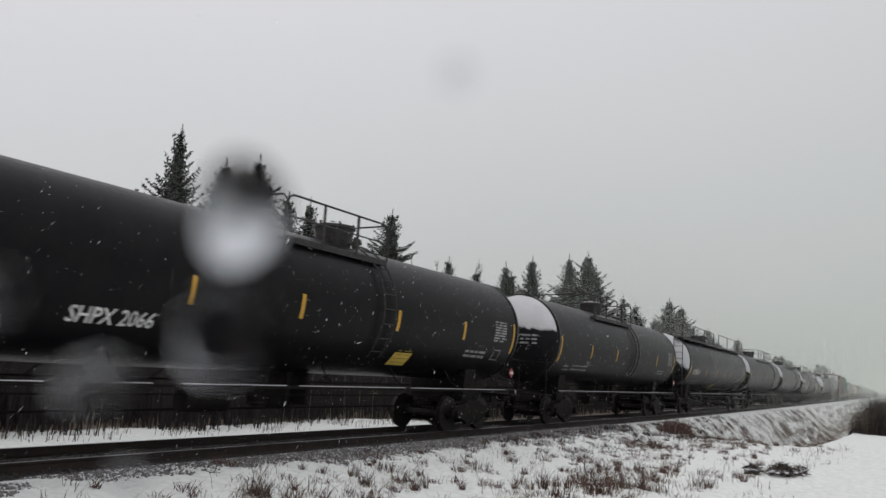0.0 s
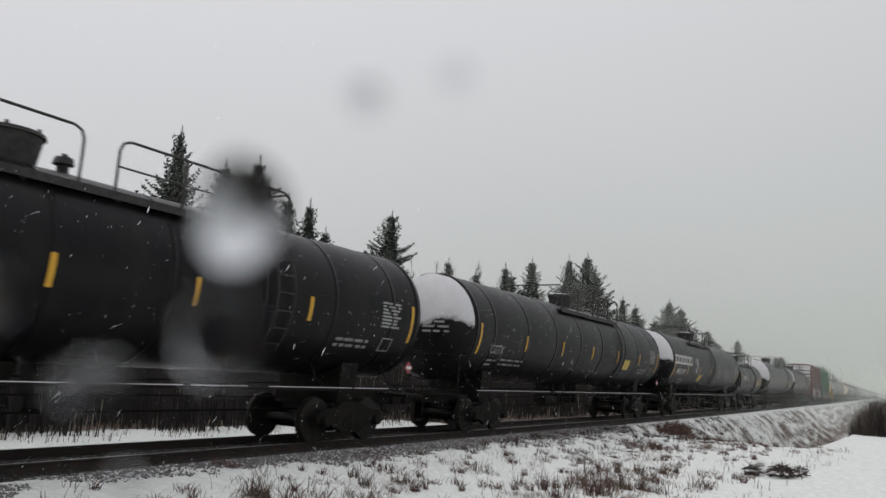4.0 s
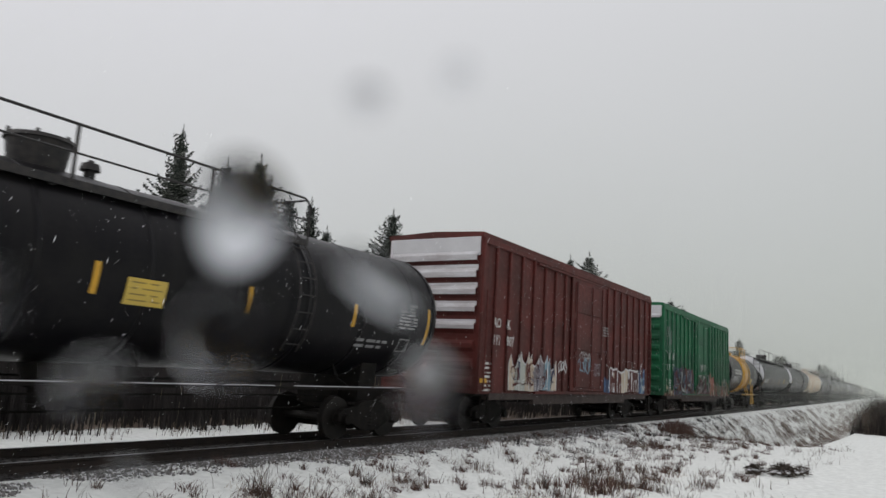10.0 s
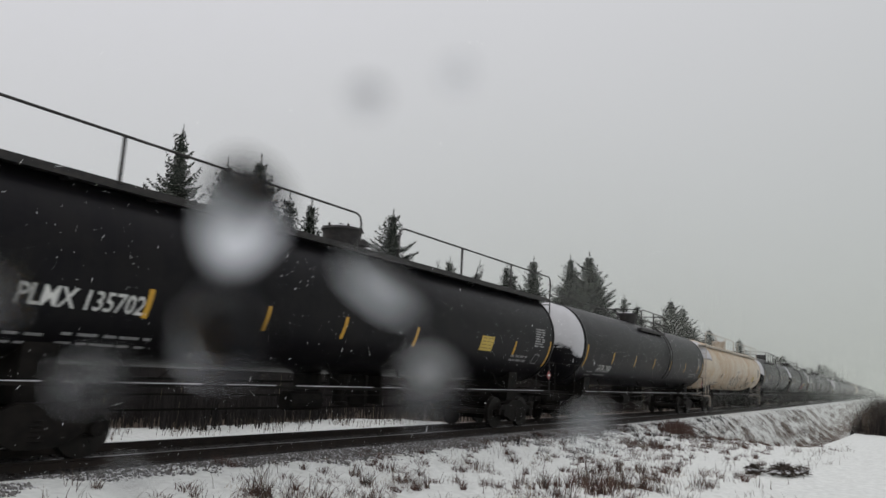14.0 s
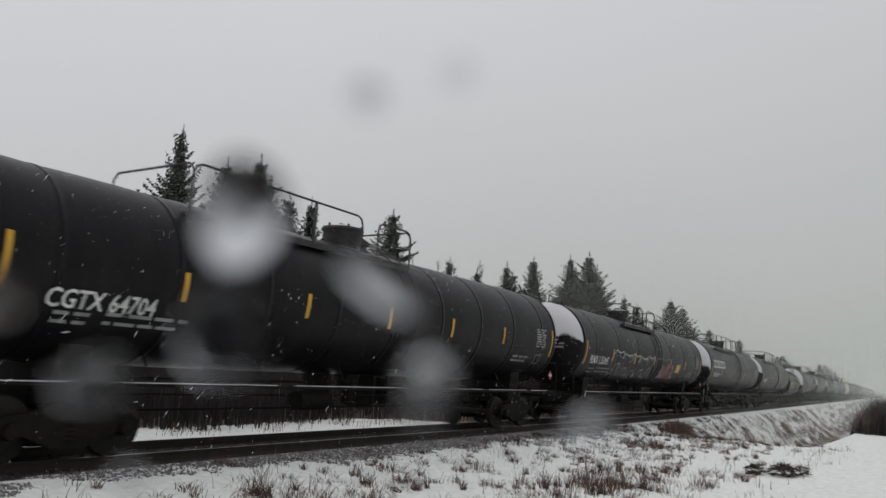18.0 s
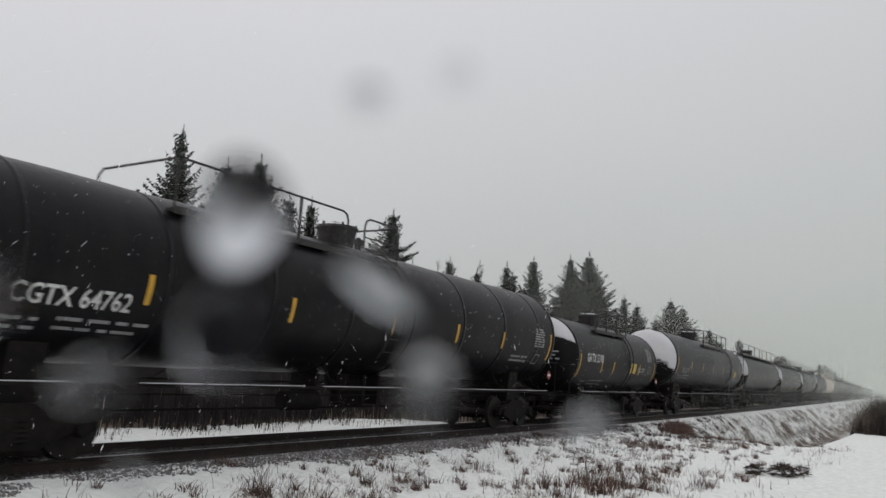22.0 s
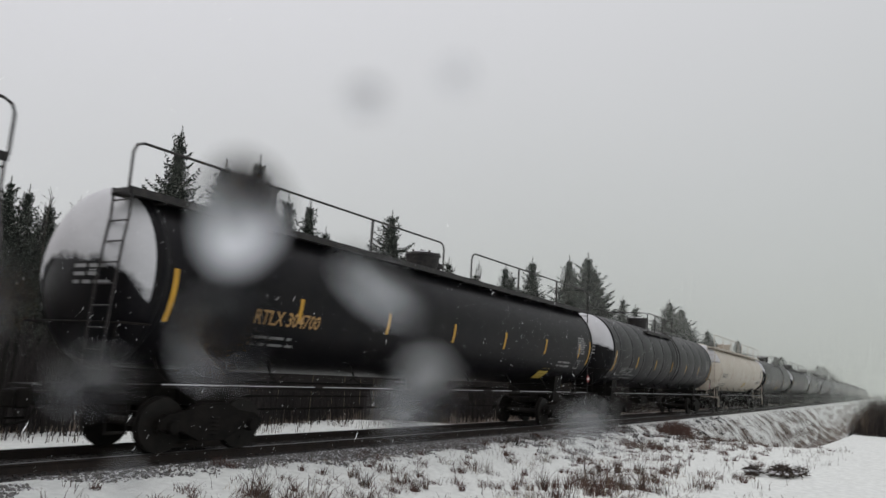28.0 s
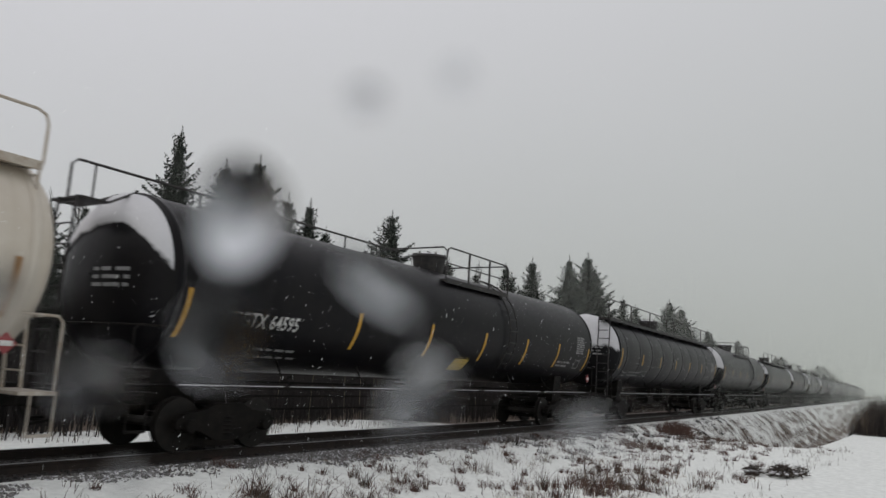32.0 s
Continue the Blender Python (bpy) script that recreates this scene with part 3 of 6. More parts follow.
def tube_mesh(name, pts, r, mat, sides=6):
    bm = bmesh.new()
    add_path(bm, pts, r, sides)
    return baked(name, bm, mat)


def put_ladder(name, parent, spine, wide, mat, key, at=(0, 0, 0), turn=0, along="x", pitch=0.34):
    """A ladder whose two stiles follow a bent spine; along: the axis on which the rungs lie."""
    off = Vector((wide / 2, 0, 0)) if along == "x" else Vector((0, wide / 2, 0))
    spine = [Vector(p) for p in spine]
    lad = put(name, once((key, "stile", -1), lambda: tube_mesh(name, [p - off for p in spine], 0.022, mat)), parent, at, turn=turn)
    put("stile", once((key, "stile", 1), lambda: tube_mesh("stile", [p + off for p in spine], 0.022, mat)), lad)
    rung = once((wide, along, mat.name), lambda: tube_mesh("rung", [-off, off], 0.015, mat, 5))
    left = pitch * 0.5
    for a, b in zip(spine, spine[1:]):
        ln, d = (b - a).length, left
        while d < ln:
            put("rung", rung, lad, a.lerp(b, d / ln))
            d += pitch
        left = d - ln
    return lad


def end_ladder_spine(top, d, way):
    """From the end of the walkway round the head of the tank to the end platform."""
    return [(x * way, 0, z) for x, z in ((-0.50, top), (-0.50, top - 0.42), (-d + 0.04, top - 0.95), (-d - 0.02, top - 1.8), (-d - 0.08, 1.05))]


def side_ladder_spine(r, zc):
    """Round the tank's flank from the sill to the platform."""
    return [(0, -(r + 0.09) * math.cos(radians(a)), zc + (r + 0.09) * math.sin(radians(a))) for a in range(-42, 80, 11)]


def dome_mesh(mat):
    bm = bmesh.new()
    add_disc(bm, (0, 0, 0.20), (0, 0, 1), 0.40, 0.48, 0.52, 24)
    add_disc(bm, (0, 0, 0.48), (0, 0, 1), 0.52, 0.50, 0.06, 24)
    for k in range(6):
        a = math.pi / 3 * k
        add_disc(bm, (0.49 * math.cos(a), 0.43 * math.sin(a), 0.50), (0, 0, 1), 0.035, 0.03, 0.14, 6)
    add_path(bm, [(-0.12, 0, 0.52), (-0.12, 0, 0.62), (0.12, 0, 0.62), (0.12, 0, 0.52)], 0.018, 5)
    return baked("manway_dome", bm, mat)


def valve_mesh(mat):
    bm = bmesh.new()
    add_disc(bm, (0, 0, 0.12), (0, 0, 1), 0.10, 0.09, 0.26, 12)
    add_disc(bm, (0, 0, 0.30), (0, 0, 1), 0.17, 0.14, 0.12, 12)
    add_disc(bm, (0, 0, 0.38), (0, 0, 1), 0.06, 0.05, 0.08, 8)
    return baked("relief_valve", bm, mat)


def post_mesh(tall, mat):
    bm = bmesh.new()
    add_box(bm, -0.022, 0.022, -0.022, 0.022, 0, tall)
    add_box(bm, -0.06, 0.06, -0.04, 0.04, 0, 0.02)
    return baked("railing_post", bm, mat)


def rail_mesh(length, tall, mat, bent=0.18):
    bm = bmesh.new()
    e = length / 2
    add_path(bm, [(-e, 0, 0), (-e, 0, tall - bent), (-e + bent * 0.3, 0, tall - bent * 0.3), (-e + bent, 0, tall), (e - bent, 0, tall), (e - bent * 0.3, 0, tall - bent * 0.3), (e, 0, tall - bent), (e, 0, 0)], 0.024, 6)
    return baked("handrail", bm, mat)


def midrail_mesh(length, mat):
    bm = bmesh.new()
    add_rod(bm, (-length / 2, 0, 0), (length / 2, 0, 0), 0.018, 5)
    return baked("mid_rail", bm, mat)


def deck_mesh(length, wide, mat):
    bm = bmesh.new()
    add_box(bm, -length / 2, length / 2, -wide / 2 + 0.02, wide / 2 - 0.02, -0.045, -0.027)
    return baked("top_platform", bm, mat)


def lay_deck(name, car, length, wide, mat, at):
    """A walkway: a thin pan with planks on it, an angle along each edge and bearers under it."""
    deck = put(name, once(("deck", round(length, 2), wide, mat.name), lambda: deck_mesh(length, wide, mat)), car, at)
    for k in range(4):
        put("plank", once(("plank", round(length, 2), mat.name), lambda: box_mesh("plank", (length, wide * 0.2, 0.04), mat)), deck, (0, -wide / 2 + wide * (k + 0.5) / 4, -0.005))
    for side in (-1, 1):
        put("edge_angle", once(("edgeangle", round(length, 2), mat.name), lambda: box_mesh("edge_angle", (length, 0.04, 0.125), mat)), deck, (0, side * wide / 2, -0.0275))
    n = max(2, int(length / 1.4))
    for k in range(n):
        put("bearer", once(("bearer", wide, mat.name), lambda: box_mesh("bearer", (0.08, wide - 0.05, 0.07), mat)), deck, (-length / 2 + length * (k + 0.5) / n, 0, -0.08))
    return deck


def railed_section(deck, x0, x1, y, tall, mat, step=1.6, mid=False):
    length = x1 - x0
    put("handrail", once(("rail", round(length, 2), tall, mat.name), lambda: rail_mesh(length, tall, mat)), deck, ((x0 + x1) / 2, y, 0))
    n = max(1, int(round(length / step)))
    for k in range(1, n):
        put("railing_post", once(("post", tall, mat.name), lambda: post_mesh(tall, mat)), deck, (x0 + length * k / n, y, 0))
    if mid:
        put("mid_rail", once(("mid", round(length, 2), mat.name), lambda: midrail_mesh(length, mat)), deck, ((x0 + x1) / 2, y, tall * 0.5))


def dome_snow_mesh():
    bm = bmesh.new()
    add_disc(bm, (0, 0, 0.545), (0, 0, 1), 0.40, 0.33, 0.035, 18)
    return baked("dome_snow", bm, M_SNOW)


def end_rail_mesh(span, mat):
    """A rail across the end of the platform, from one side of the tank to the other."""
    bm = bmesh.new()
    add_path(bm, [(0, 0, 0), (0, 0, 0.75), (0, 0.12, 0.87), (0, span - 0.12, 0.87), (0, span, 0.75), (0, span, 0)], 0.022, 6)
    return baked("end_rail", bm, mat)


def bracket_mesh(mat):
    bm = bmesh.new()
    add_path(bm, [(0, -0.3, 0.05), (0, 0.1, -0.25)], 0.025, 5)
    return baked("platform_bracket", bm, mat)


def crest_rail_mesh(length, mat):
    """A low rail along the crest of the tank."""
    bm = bmesh.new()
    e = length / 2
    add_path(bm, [(-e, 0, 0), (-e + 0.1, 0, 0.42), (-e + 0.3, 0, 0.5), (e - 0.3, 0, 0.5), (e - 0.1, 0, 0.42), (e, 0, 0)], 0.022, 6)
    n = int(length / 3.2)
    for k in range(1, n):
        add_rod(bm, (-e + length * k / n, 0, 0), (-e + length * k / n, 0, 0.5), 0.018, 5)
    return baked("crest_rail", bm, mat)


def placard_mesh():
    bm = bmesh.new()
    vs = [bm.verts.new(p) for p in ((0, 0, -0.15), (0.15, 0, 0), (0, 0, 0.15), (-0.15, 0, 0))]
    f = bm.faces.new(vs)
    r = bmesh.ops.extrude_face_region(bm, geom=[f])
    bmesh.ops.translate(bm, verts=[v for v in r["geom"] if isinstance(v, bmesh.types.BMVert)], vec=(0, 0.015, 0))
    bmesh.ops.recalc_face_normals(bm, faces=bm.faces)
    return baked("placard", bm, M_RED)


S_PLACARD = placard_mesh()
S_PLACARD_BAR = box_mesh("placard_bar", (0.18, 0.006, 0.07), M_LETTER)


def saddle_mesh(r, zc):
    """The cradle that carries the tank over a truck."""
    bm = bmesh.new()
    verts = []
    for x in (-0.28, 0.28):
        row = [bm.verts.new((x, -0.85, 0.80)), bm.verts.new((x, 0.85, 0.80))]
        arc = [bm.verts.new((x, (r + 0.01) * math.sin(a), zc - (r + 0.01) * math.cos(a))) for a in [radians(38 - 7.6 * k) for k in range(11)]]
        bm.faces.new(row + arc)
        verts.append(row + arc)
    for i in range(len(verts[0])):
        j = (i + 1) % len(verts[0])
        bm.faces.new((verts[0][i], verts[0][j], verts[1][j], verts[1][i]))
    bmesh.ops.recalc_face_normals(bm, faces=bm.faces)
    return baked("tank_saddle", bm, M_IRON)


def end_gear_mesh(mat):
    """The end platform of a tank car with its grab rails and hand brake stand."""
    bm = bmesh.new()
    add_box(bm, 0.0, 0.55, -1.35, 1.35, 0.98, 1.03)
    for s in (-1, 1):
        add_path(bm, [(0.50, s * 1.32, 1.03), (0.50, s * 1.32, 2.0), (0.42, s * 1.32, 2.08), (-0.1, s * 1.32, 2.08)], 0.02, 6)
        add_box(bm, 0.15, 0.5, s * 1.38 - 0.03, s * 1.38 + 0.03, 0.42, 0.46)
        for x in (0.15, 0.5):
            add_rod(bm, (x, s * 1.38, 0.42), (x, s * 1.38, 1.0), 0.015, 5)
    add_path(bm, [(0.05, -1.3, 2.08), (0.45, -0.9, 2.08), (0.45, 0.9, 2.08), (0.05, 1.3, 2.08)], 0.018, 6)
    return baked("end_platform", bm, mat)


def under_mesh(h):
    bm = bmesh.new()
    add_disc(bm, (1.2, 0.35, 0.78), (1, 0, 0), 0.17, 0.17, 0.75, 14)
    add_disc(bm, (-1.3, -0.25, 0.80), (1, 0, 0), 0.21, 0.21, 1.0, 14)
    add_rod(bm, (-h + 2.2, 0.12, 0.62), (h - 2.2, 0.12, 0.62), 0.022, 5)
    add_rod(bm, (-h + 1.2, -0.3, 0.92), (h - 1.2, -0.3, 0.92), 0.018, 5)
    for x in (-0.8, 0.9, 1.5):
        add_box(bm, x - 0.05, x + 0.05, -0.3, 0.45, 0.7, 1.4)
    return baked("brake_rigging", bm, M_IRON)


def outlet_mesh():
    bm = bmesh.new()
    add_disc(bm, (0, 0, 1.2), (0, 0, 1), 0.2, 0.32, 0.4, 14)
    add_disc(bm, (0, 0, 0.88), (0, 0, 1), 0.13, 0.13, 0.35, 12)
    add_disc(bm, (0, -0.12, 0.72), (0, 0, 1), 0.16, 0.16, 0.08, 12)
    return baked("outlet_valve", bm, M_IRON)


def side_rail_mesh(h, y):
    bm = bmesh.new()
    add_rod(bm, (-h + 0.3, y, 1.13), (h - 0.3, y, 1.13), 0.03, 6)
    n = int(2 * h / 2.4)
    for k in range(n + 1):
        x = -h + 0.5 + (2 * h - 1.0) * k / n
        add_path(bm, [(x, y, 1.13), (x, y * 0.72, 1.33), (x, y * 0.6, 1.62)], 0.02, 5)
    return baked("side_handrail", bm, M_IRON)


def lay_side_snow(car, h, y):
    """Strips of thin snow that lie on the side rail."""
    rng = random.Random(int(h * 100))
    x = -h + 0.3
    while x < h - 0.9:
        w = round(min(rng.choice((1.2, 2.4, 3.6)), h - 0.3 - x), 2)
        put("rail_snow", once(("snowstrip", w), lambda: box_mesh("rail_snow", (w, 0.036, 0.014), M_SNOW, 0.003)), car, (x + w / 2, y, 1.165))
        x += w + rng.uniform(0.05, 0.6)


def tank_car(near, far, label, r=TANK_R, zc=TANK_Z, paint=None, rail=None, top="centre", dome=0.0, plat=None, low_rail=False, bands=0, marks=(), name=None, sign=None, stripes=True, cap=0.15, prints=True, stripe_z=2.62, stripe_at=(), tall_stripes=False, placards=True, yellow=None, ladder=True, seed=1, panel=True, arch=0.0, drop=0.2, over=(0.55, 0.3), gap=True, rusted=False):
    """A tank car whose shell reaches from near to far, in metres along the train."""
    paint, rail = paint or M_BLACK, rail or M_RAILING
    h, mid = (far - near) / 2, (far + near) / 2
    d = 0.62 * r / 1.55
    car = tagged(new("tank_car"), label, "tank car", "cars of the train")
    CARS.append((car, mid))
    key = (round(h, 2), r)
    put("tank", once(("tank", key, paint.name, bands), lambda: tank_mesh(h, r, zc, paint, bands)), car)
    put("snow_cap", snow_cap_mesh(h, r, zc, d, cap, seed, arch), car, label="wind-packed snow on the leading head")
    for k in range(bands):
        put("jacket_band", once(("band", r, zc, paint.name), lambda: band_mesh(r, zc, paint, 0.10, -0.004)), car, (-h + 2 * h * (k + 0.5) / bands, 0, 0))
    for s in (-1, 1):
        put("end_band", once(("endband", r, zc, paint.name), lambda: band_mesh(r, zc, paint, 0.14, 0.012)), car, (s * (h - 0.05), 0, 0))
        put("tank_saddle", once(("saddle", r, zc), lambda: saddle_mesh(r, zc)), car, (s * (h - 1.75), 0, 0))
        put("stub_sill", once("sill", lambda: box_mesh("stub_sill", (3.4, 0.62, 0.34), M_IRON, 0.02)), car, (s * (h - 1.05), 0, 0.93))
        put("end_platform", once(("endgear", rail is M_CREAM_RAIL), lambda: end_gear_mesh(M_CREAM_RAIL if rail is M_CREAM_RAIL else M_IRON)), car, (s * (h + 0.08), 0, 0), turn=0 if s > 0 else math.pi)
        put("side_handrail", once(("side", key, s), lambda: side_rail_mesh(h, s * 1.42)), car)
        if placards and s > 0:
            p = put("placard", S_PLACARD, car, (s * (h - 0.25), -1.47, 1.66))
            put("placard_bar", S_PLACARD_BAR, p, (0, -0.006, 0))
    lay_side_snow(car, h, -1.42)
    put("brake_rigging", once(("under", round(h, 2)), lambda: under_mesh(h)), car)
    put("outlet_valve", once("outlet", outlet_mesh), car, (0.2, 0, 0))
    running_gear(car, h)
    # the top of the tank
    crest = zc + r
    at = dome - mid
    top_dome = put("manway_dome", once(("dome", rail.name), lambda: dome_mesh(rail)), car, (at, 0, crest - 0.06))
    if yellow:
        top_dome.scale = (0.8, 0.8, 0.4)
    if not yellow:
        put("dome_snow", once("domesnow", dome_snow_mesh), car, (at, 0, crest - 0.06))
    put("relief_valve", once(("valve", rail.name), lambda: valve_mesh(rail)), car, (at + 0.95, 0.1, crest - 0.05))
    low, wide, edge = crest - 0.36 * r / 1.55, 0.42, -0.98 * r / 1.55
    if top == "full":
        ln, off = 2 * h + over[0] + over[1], (over[1] - over[0]) / 2
        low = crest - drop
        deck = lay_deck("top_platform", car, ln, wide, rail, (off, edge, low))
        railed_section(deck, -ln / 2, at - off - 0.75, -wide / 2, 0.77, rail, 2.8)
        railed_section(deck, at - off + 0.75, ln / 2, -wide / 2, 0.77, rail, 2.8)
        for s in (-1, 1):
            put("platform_bracket", once(("brkt", r, zc, rail.name), lambda: bracket_mesh(rail)), deck, (s * h * 0.5, 0.1, -0.1))
        for s in (-1, 1):
            put_ladder("end_ladder", car, end_ladder_spine(low, d, -s), 0.48, rail, ("endladder", r, zc, drop, rail.name, s), (s * (h + over[0 if s < 0 else 1] - 0.55), edge, 0), along="y")
    elif top == "centre":
        a, b = plat[0] - mid, plat[1] - mid
        ln = b - a
        deck = lay_deck("top_platform", car, ln, wide, rail, ((a + b) / 2, edge, low))
        lay_deck("far_platform", car, ln, wide, rail, ((a + b) / 2, -edge, low))
        if ln > 4.0 and gap:
            cut = min(max(at - (a + b) / 2 + 0.8, -ln / 2 + 1.8), ln / 2 - 1.6)
            railed_section(deck, -ln / 2, cut - 0.3, -wide / 2, 0.87, rail, 1.6)
            railed_section(deck, cut + 0.3, ln / 2, -wide / 2, 0.87, rail, 1.4, True)
        else:
            railed_section(deck, -ln / 2, ln / 2, -wide / 2, 0.87, rail, 1.2 if ln < 4 else 2.4, True)
        for x in (-ln / 2, ln / 2):
            put("end_rail", once(("endrail", r, rail.name), lambda: end_rail_mesh(-2 * edge + 0.35, rail)), deck, (x, -wide / 2, 0))
    if low_rail:
        put("crest_rail", once(("crest", round(h, 2), rail.name), lambda: crest_rail_mesh(2 * h - 1.6, rail)), car, (0, 0.35, crest - 0.05))
    if ladder and top == "centre":
        put_ladder("side_ladder", car, side_ladder_spine(r, zc), 0.44, rail, ("sidelad", r, zc, rail.name), (plat[1] - mid - 0.3, 0, 0))
    # the near flank
    skin = Skin(r, zc)
    if stripes:
        put_stripes(car, skin, h, stripe_z, [u - mid for u in stripe_at], tall_stripes, M_OLDSTRIPE if rusted else M_STRIPE)
    for (text, u, z, size, mat) in marks:
        letters(skin, text, u - mid, z, size, mat, car)
    if name:
        name_shapes(skin, name[0] - mid, name[1], name[2], name[3], M_LETTER, car)
    ink = M_LETTER if paint in (M_BLACK, M_JACKET) else M_DARKLETTER
    dull = M_OLDLETTER if paint in (M_BLACK, M_JACKET) else M_DARKLETTER
    if prints:
        small_print(skin, -h + 1.1, stripe_z - 0.62, 0.55, 2, dull, car, 0.12, 0.06, seed)
        small_print(skin, -h + 1.9, stripe_z - 0.58, 1.5, 2, dull, car, 0.13, 0.06, seed + 1)
    small_print(Head(h, r, zc, d), 0.1, zc + 0.05, 0.8, 3, dull, car, 0.13, 0.06, seed + 5)
    if panel:
        small_print(skin, h - 1.45, 3.05, 0.7, 8, dull, car, 0.075, 0.045, seed + 2)
        small_print(skin, h - 2.8, 2.15, 1.1, 2, dull, car, 0.12, 0.07, seed + 3)
        sheet(skin, [(h - 1.25, h - 0.85, 2.0, 2.03), (h - 1.25, h - 0.85, 2.27, 2.30), (h - 1.25, h - 1.22, 2.0, 2.3), (h - 0.88, h - 0.85, 2.0, 2.3)], "stencil_frame", dull, car)
    if sign:
        sheet(skin, [(sign[0] - mid - 0.38, sign[0] - mid + 0.34, sign[1] - 0.21, sign[1] + 0.21)], "warning_sign", M_SIGN, car, "yellow warning sign", 0.014)
        small_print(skin, sign[0] - mid - 0.31, sign[1] + 0.12, 0.58, 4, M_SIGNINK, car, 0.09, 0.024, seed).location = (0, -0.006, 0)
    if yellow:
        put("yellow_band", lathe("yellow_band", [(yellow[0] - mid, r + 0.005), (yellow[0] - mid, r + 0.02), (yellow[1] - mid, r + 0.02), (yellow[1] - mid, r + 0.005)], M_YELLOW, 48, zc), car, label="broad yellow painted band")
    return car


def end_landing(car, h, reach, mat):
    """A small landing ahead of the leading head, its ladder, and a low rail from it along the crest."""
    bm = bmesh.new()
    add_box(bm, -0.25, 0.25, -0.42, 0.42, -0.04, 0.0, 0.006)
    for s in (-0.40, 0.40):
        add_path(bm, [(0.25, s, -0.02), (0.85, s * 0.6, 0.30)], 0.025, 6)
    land = part("end_landing", bm, mat, car, at=(-h - 0.95, 0, 4.06))
    bm = bmesh.new()
    add_path(bm, [(-0.22, 0, 0), (-0.22, 0, 0.56), (-0.12, 0, 0.66), (reach, 0, 0.66), (reach + 0.1, 0, 0.4)], 0.024, 6)
    for x in (0.2, 2.4, 4.6, 6.8):
        add_rod(bm, (x, 0, 0.0 if x < 1 else 0.36), (x, 0, 0.66), 0.02, 5)
    part("landing_rail", bm, mat, land)
    put_ladder("landing_ladder", car, [(0, 0.12, -3.0), (0, 0, 0)], 0.5, mat, ("landladder", mat.name), (-h - 1.22, -0.1, 4.06), turn=math.pi / 2)


def put_stripes(car, skin, h, z, places, tall, mat):
    """Reflector strips along the flank: one at each end, the others where given or evenly spread."""
    for s in (-1, 1):
        sheet(skin, [(s * (h - 0.26) - 0.05, s * (h - 0.26) + 0.05, z - 0.46, z + 0.42)], "reflector_strip", mat, car)
    places = places or [x for x in (-h + 3.25 + k * 2.92 for k in range(int(2 * h / 2.92))) if x < h - 1.2]
    half = 0.42 if tall else 0.24
    for x in places:
        sheet(skin, [(x - 0.05, x + 0.05, z - half, z + half)], "reflector_strip", mat, car)


def spray_strokes(skin, parent, x0, x1, z0, z1, mats, count, seed, thick=(0.03, 0.09), lift=0.016):
    """Ragged sprayed strokes and drips, like the half-worn lettering on freight cars."""
    rng = random.Random(seed)
    for k in range(count):
        x, z = rng.uniform(x0, x1), rng.uniform(z0, z1)
        t = rng.uniform(*thick)
        kind = rng.random()
        pts = []
        if kind < 0.45:
            ln = rng.uniform(0.25, 0.8) * (z1 - z0)
            lean = rng.uniform(-0.25, 0.25)
            z = min(z, z1 - ln)
            pts = [(x + lean * f * ln + rng.uniform(-0.03, 0.03), z + f * ln) for f in (0, 0.3, 0.6, 1.0)]
        elif kind < 0.7:
            ln = rng.uniform(0.2, 0.6)
            pts = [(x + f * ln, z + rng.uniform(-0.06, 0.06)) for f in (0, 0.35, 0.7, 1.0)]
        else:
            rad, a0, a1 = rng.uniform(0.10, 0.32), rng.uniform(0, 6.28), rng.uniform(2.2, 5.2)
            pts = [(x + rad * math.cos(a0 + a1 * f / 7), min(max(z + 1.3 * rad * math.sin(a0 + a1 * f / 7), z0), z1)) for f in range(8)]
        verts, faces = [], []
        for i, (px, pz) in enumerate(pts):
            qx, qz = pts[min(i + 1, len(pts) - 1)]
            ox, oz = pts[max(i - 1, 0)]
            dx, dz = qx - ox, qz - oz
            m = math.hypot(dx, dz) or 1e-3
            w = t * rng.uniform(0.6, 1.2)
            verts += [skin.at(px - dz / m * w, pz + dx / m * w, lift + 0.0006 * k), skin.at(px + dz / m * w, pz - dx / m * w, lift + 0.0006 * k)]
        faces = [(2 * i, 2 * i + 1, 2 * i + 3, 2 * i + 2) for i in range(len(pts) - 1)]
        put("sprayed_stroke", mesh_of("sprayed_stroke", verts, faces, mats[k % len(mats)]), parent)


def ribbon(skin, parent, pts, thick, mat, lift, name="sprayed_line"):
    """A painted line of even width through points on a skin."""
    verts = []
    for i, (px, pz) in enumerate(pts):
        (ox, oz), (qx, qz) = pts[max(i - 1, 0)], pts[min(i + 1, len(pts) - 1)]
        m = math.hypot(qx - ox, qz - oz) or 1e-3
        nx, nz = -(qz - oz) / m * thick / 2, (qx - ox) / m * thick / 2
        verts += [skin.at(px + nx, pz + nz, lift), skin.at(px - nx, pz - nz, lift)]
    return put(name, mesh_of(name, verts, [(2 * i, 2 * i + 1, 2 * i + 3, 2 * i + 2) for i in range(len(pts) - 1)], mat), parent)


